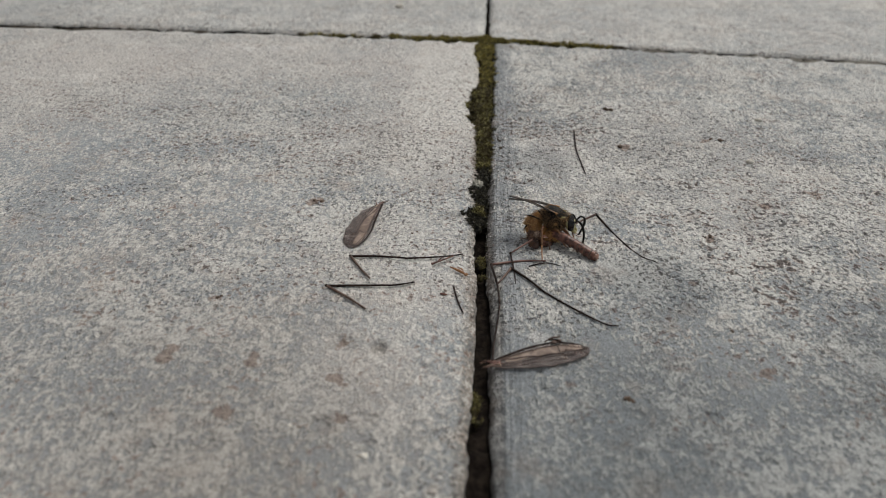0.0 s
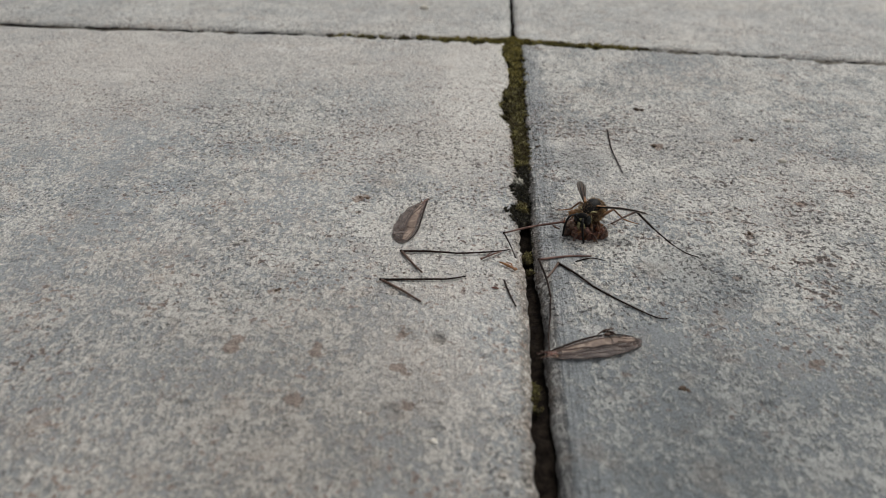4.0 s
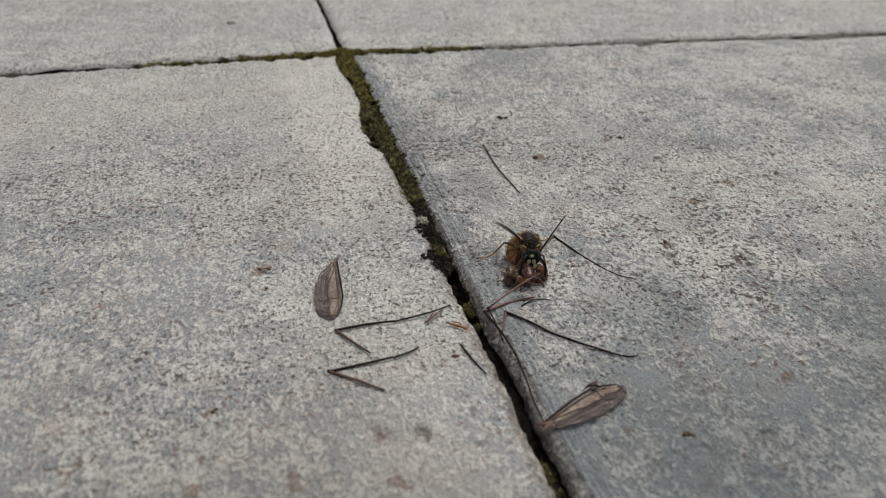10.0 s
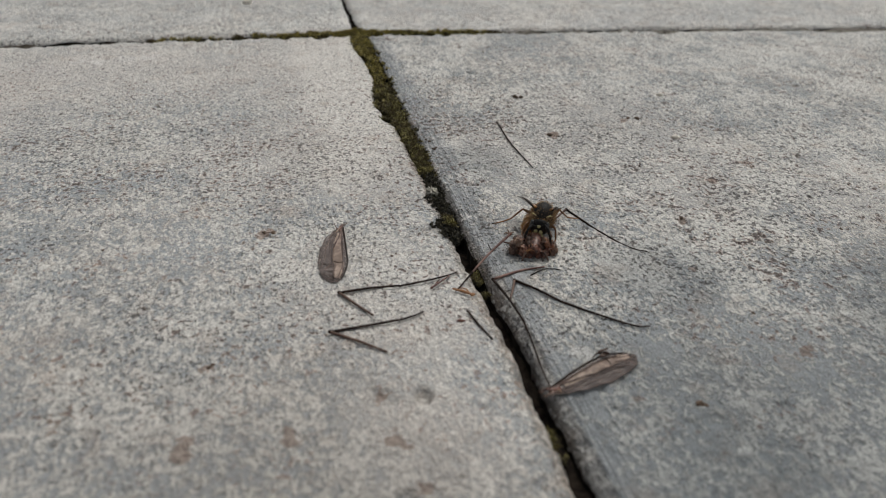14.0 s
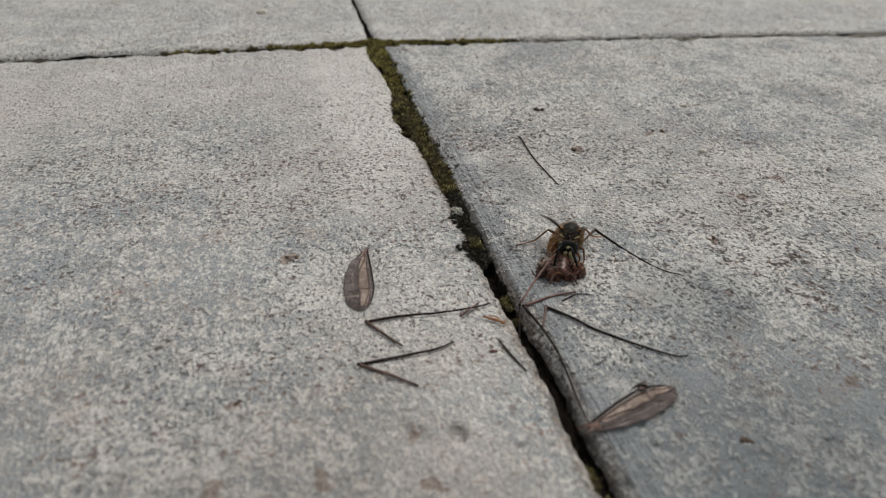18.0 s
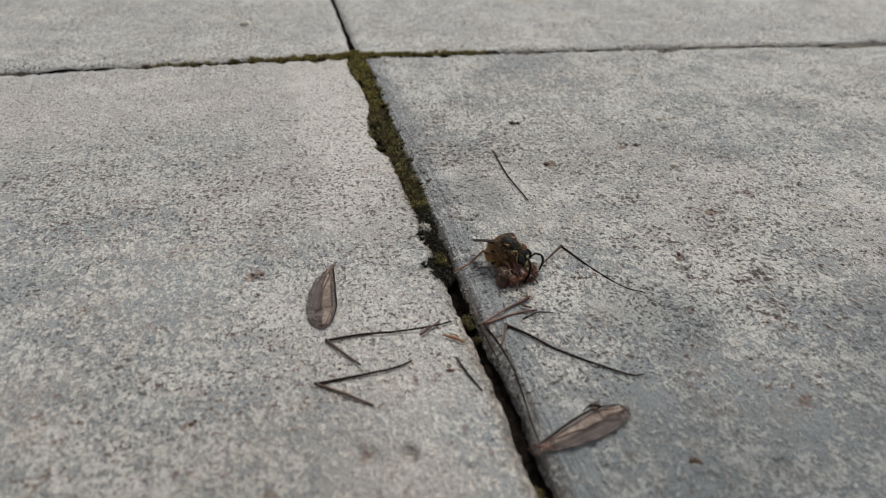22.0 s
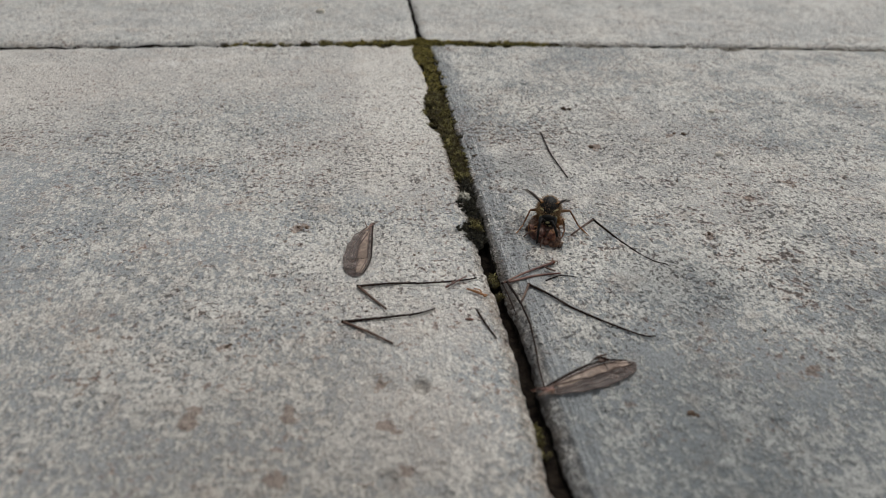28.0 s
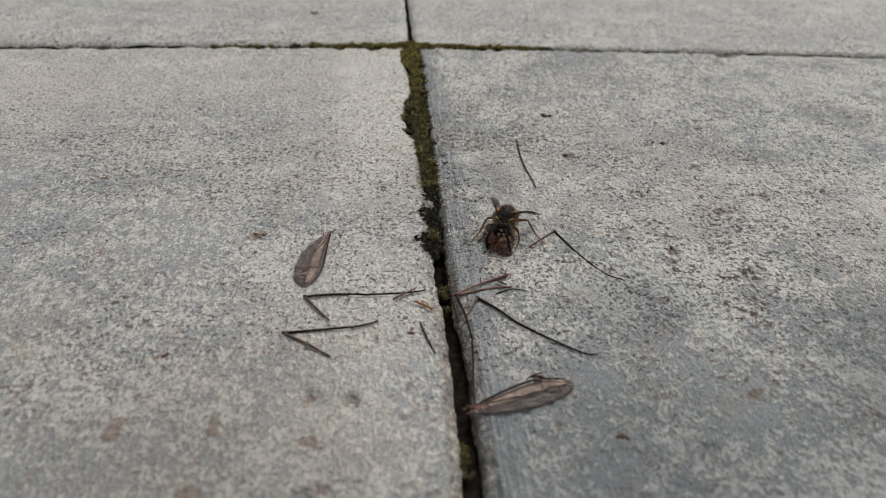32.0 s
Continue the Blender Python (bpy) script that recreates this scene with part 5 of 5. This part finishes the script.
# seconds, knee x, y, height, heading and rise of the thigh, heading of the shin (all in the world)
HELD = [
    (0.0, 5.6, -135.4, 0.4, 41, 8, -85), (1.0, 5.4, -136.0, 0.4, 42, 8, -83), (2.0, 1.2, -134.0, 0.4, 12, 6, -84), (2.1, -1.0, -128.0, 1.0, -15, 6, -120), (2.2, -2.5, -118.0, 1.4, -40, 4, -165),
    (3.0, -2.2, -115.8, 0.6, -46, 0, -184), (3.2, -3.6, -120.6, 1.0, -26, 3, -140), (3.5, -5.2, -127.6, 1.0, -5, 8, -72), (4.5, -1.0, -132.6, 0.8, 26, 8, -105), (5.5, 2.2, -136.4, 0.4, 45, 8, -134), (6.0, 2.8, -137.0, 0.4, 34, 8, -100),
    (7.0, 2.4, -139.2, 0.4, 30, 8, -60), (7.3, 2.9, -134.0, 0.8, 20, 8, -5), (7.5, 3.1, -131.0, 0.8, 12, 8, 40), (8.0, 3.5, -134.0, 0.4, 30, 8, 48), (8.3, 3.1, -136.5, 0.6, 26, 8, -10), (8.6, 2.8, -138.3, 0.4, 22, 8, -70),
    (9.0, 2.8, -138.5, 0.4, 20, 8, -83), (12.0, 3.8, -138.0, 0.4, 46, 8, -133), (13.0, 1.4, -136.7, 0.4, 39, 10, -158), (14.0, -0.6, -137.0, 0.4, 41, 10, -136), (14.5, -0.1, -135.5, 0.4, 34, 10, -150), (15.5, 1.0, -136.5, 0.4, 40, 12, -140),
    (17.0, 1.7, -138.6, 0.4, 45, 14, -120), (19.0, 1.6, -139.0, 0.4, 44, 16, -100), (20.0, 1.6, -139.2, 0.2, 42, 12, -90), (20.4, 1.5, -139.2, 0.1, 34, 1, -86), (21.0, 1.4, -139.2, 0.05, 30.5, 0, -86), (32.0, 1.4, -139.2, 0.05, 30.5, 0, -86),
]


# seconds and degrees: the left feeler swung out to its side, the right one lifted forward
FEELER_OUT = [(0, 0), (3.5, 0), (5.5, 30), (6, 45), (7.5, 50), (8.2, 58), (8.5, 10), (9, 0), (10.4, 5), (10.7, 30), (11, 25), (11.5, 0), (17, 15), (19, 25), (20, 10), (22, 10), (23.5, 30), (24, 64), (24.5, 40), (25, 15), (32, 10)]
FEELER_UP = [(0, 0), (2.2, 0), (2.5, 62), (3.5, 62), (4.5, 10), (32, 0)]


def at_pivot(pivot, rx=0, ry=0, rz=0):
    return pose(pivot[0] * MM, pivot[1] * MM, pivot[2] * MM, rx, ry, rz)


def motions():
    walk(wasp, [(row[0], pose(row[1] * MM, row[2] * MM, 0, 0, row[4], row[3])) for row in WASP])
    for side, col in ((-1, 5), (1, 7)):
        wing, hinge = limbs["wing", side]
        walk(wing, [(row[0], at_pivot(hinge, -30 if row[0] < 2.05 else 25 * side, row[col + 1] - row[4], -side * row[col])) for row in WASP])
        feeler, root = limbs["antenna", side]
        lift = lambda t: float(np.interp(t, *zip(*(FEELER_OUT if side > 0 else FEELER_UP))))
        walk(feeler, [(k * 0.25, at_pivot(root, lift(k * 0.25) if side > 0 else 0, 12 * math.sin(k * 0.95 + side) - (0 if side > 0 else lift(k * 0.25)), 12 * math.sin(k * 0.65 + 2 * side))) for k in range(129)])
    for side in (1, -1):
        leg, hip = limbs["hind", side]
        walk(leg, [(t, at_pivot(hip, 0, 0, -side * turn)) for t, turn in ((0, 10), (2, 10), (2.4, -10), (5.5, -28 * side - 28), (19, -28 * side - 28), (20.5, -24 * side - 12), (21.5, -side - 41), (23, -side - 41), (24, -10 - 34 * side), (25.5, -10 - 34 * side), (28, 36 - 14 * side), (32, 34 - 16 * side))])
        leg, hip = limbs["middle", side]
        walk(leg, [(k * 0.5, at_pivot(hip, 2 * math.sin(k * 1.1 + side), 0, 6 * math.sin(k * 0.8 + 2 * side))) for k in range(65)])
        leg, hip = limbs["fore", side]
        walk(leg, [(k * 0.25, at_pivot(hip, 0, 4 * math.sin(k * 2.3 + side), 5 * math.sin(k * 1.9 - side))) for k in range(129)])
    head, neck = limbs["head"]
    walk(head, [(k * 0.25, at_pivot(neck, 3 * math.sin(k * 2.1), 8 * math.sin(k * 1.7) + float(np.interp(k * 0.25, (25.5, 27.5), (0, 18))), 7 * math.sin(k * 0.9))) for k in range(129)])
    gaster, waist = limbs["abdomen"]
    walk(gaster, [(t, at_pivot(waist, 0, b, a)) for t, a, b in ((0, 14, -4), (2.0, 14, -2), (2.4, -20, -24), (3.5, -10, -24), (5.5, 8, -8), (12, 14, -10), (20, 14, -8), (21.0, 40, -16), (22, 78, -36), (23, 76, -36), (24, 82, -34), (26.5, 80, -33), (29, 62, -27), (32, 60, -26))])
    walk(prey, [(t, pose(x * MM, y * MM, 0, 0, 0, heading)) for t, x, y, heading, fold in PREY])
    walk(prey_tail, [(t, at_pivot(prey_pivot, 0, 0, fold)) for t, x, y, heading, fold in PREY])
    # seconds, heading and rise of the carcass's last leg, against its chest
    walk(prey_leg, [(t, at_pivot(prey_leg_root, 0, -b, a)) for t, a, b in ((0, 2, -10), (2.0, 2, -10), (2.1, 57, -8), (2.2, 95, -6), (2.4, 125, -6), (3.0, 152, -6), (3.5, 151, -6), (4.5, 165, -6), (8.4, 168, -6), (8.6, 150, 30), (8.7, 112, 40), (8.9, 100, 42), (9.0, 97, 42), (9.3, 100, 28), (9.6, 102, 34), (9.9, 112, 36), (10.2, 116, 40), (10.4, 112, 38), (10.7, 150, 30), (10.9, 165, 10), (11.2, 172, -4), (25.5, 172, -4), (27.5, 218, -4), (32, 222, -4))])
    # the dragged limb shoves the foot of a lying leg
    walk(pushed_foot, [(t, at_pivot(foot_start, 0, 0, a)) for t, a in ((0, 8), (14.6, 8), (15.8, 0), (32, 0))])
    walk(held_leg, [(t, pose(x * MM, y * MM, z * MM, 0, -rise, heading)) for t, x, y, z, heading, rise, shin in HELD])
    walk(held_shin, [(t, pose(0, 0, 0, 0, 0, shin - heading)) for t, x, y, z, heading, rise, shin in HELD])


motions()
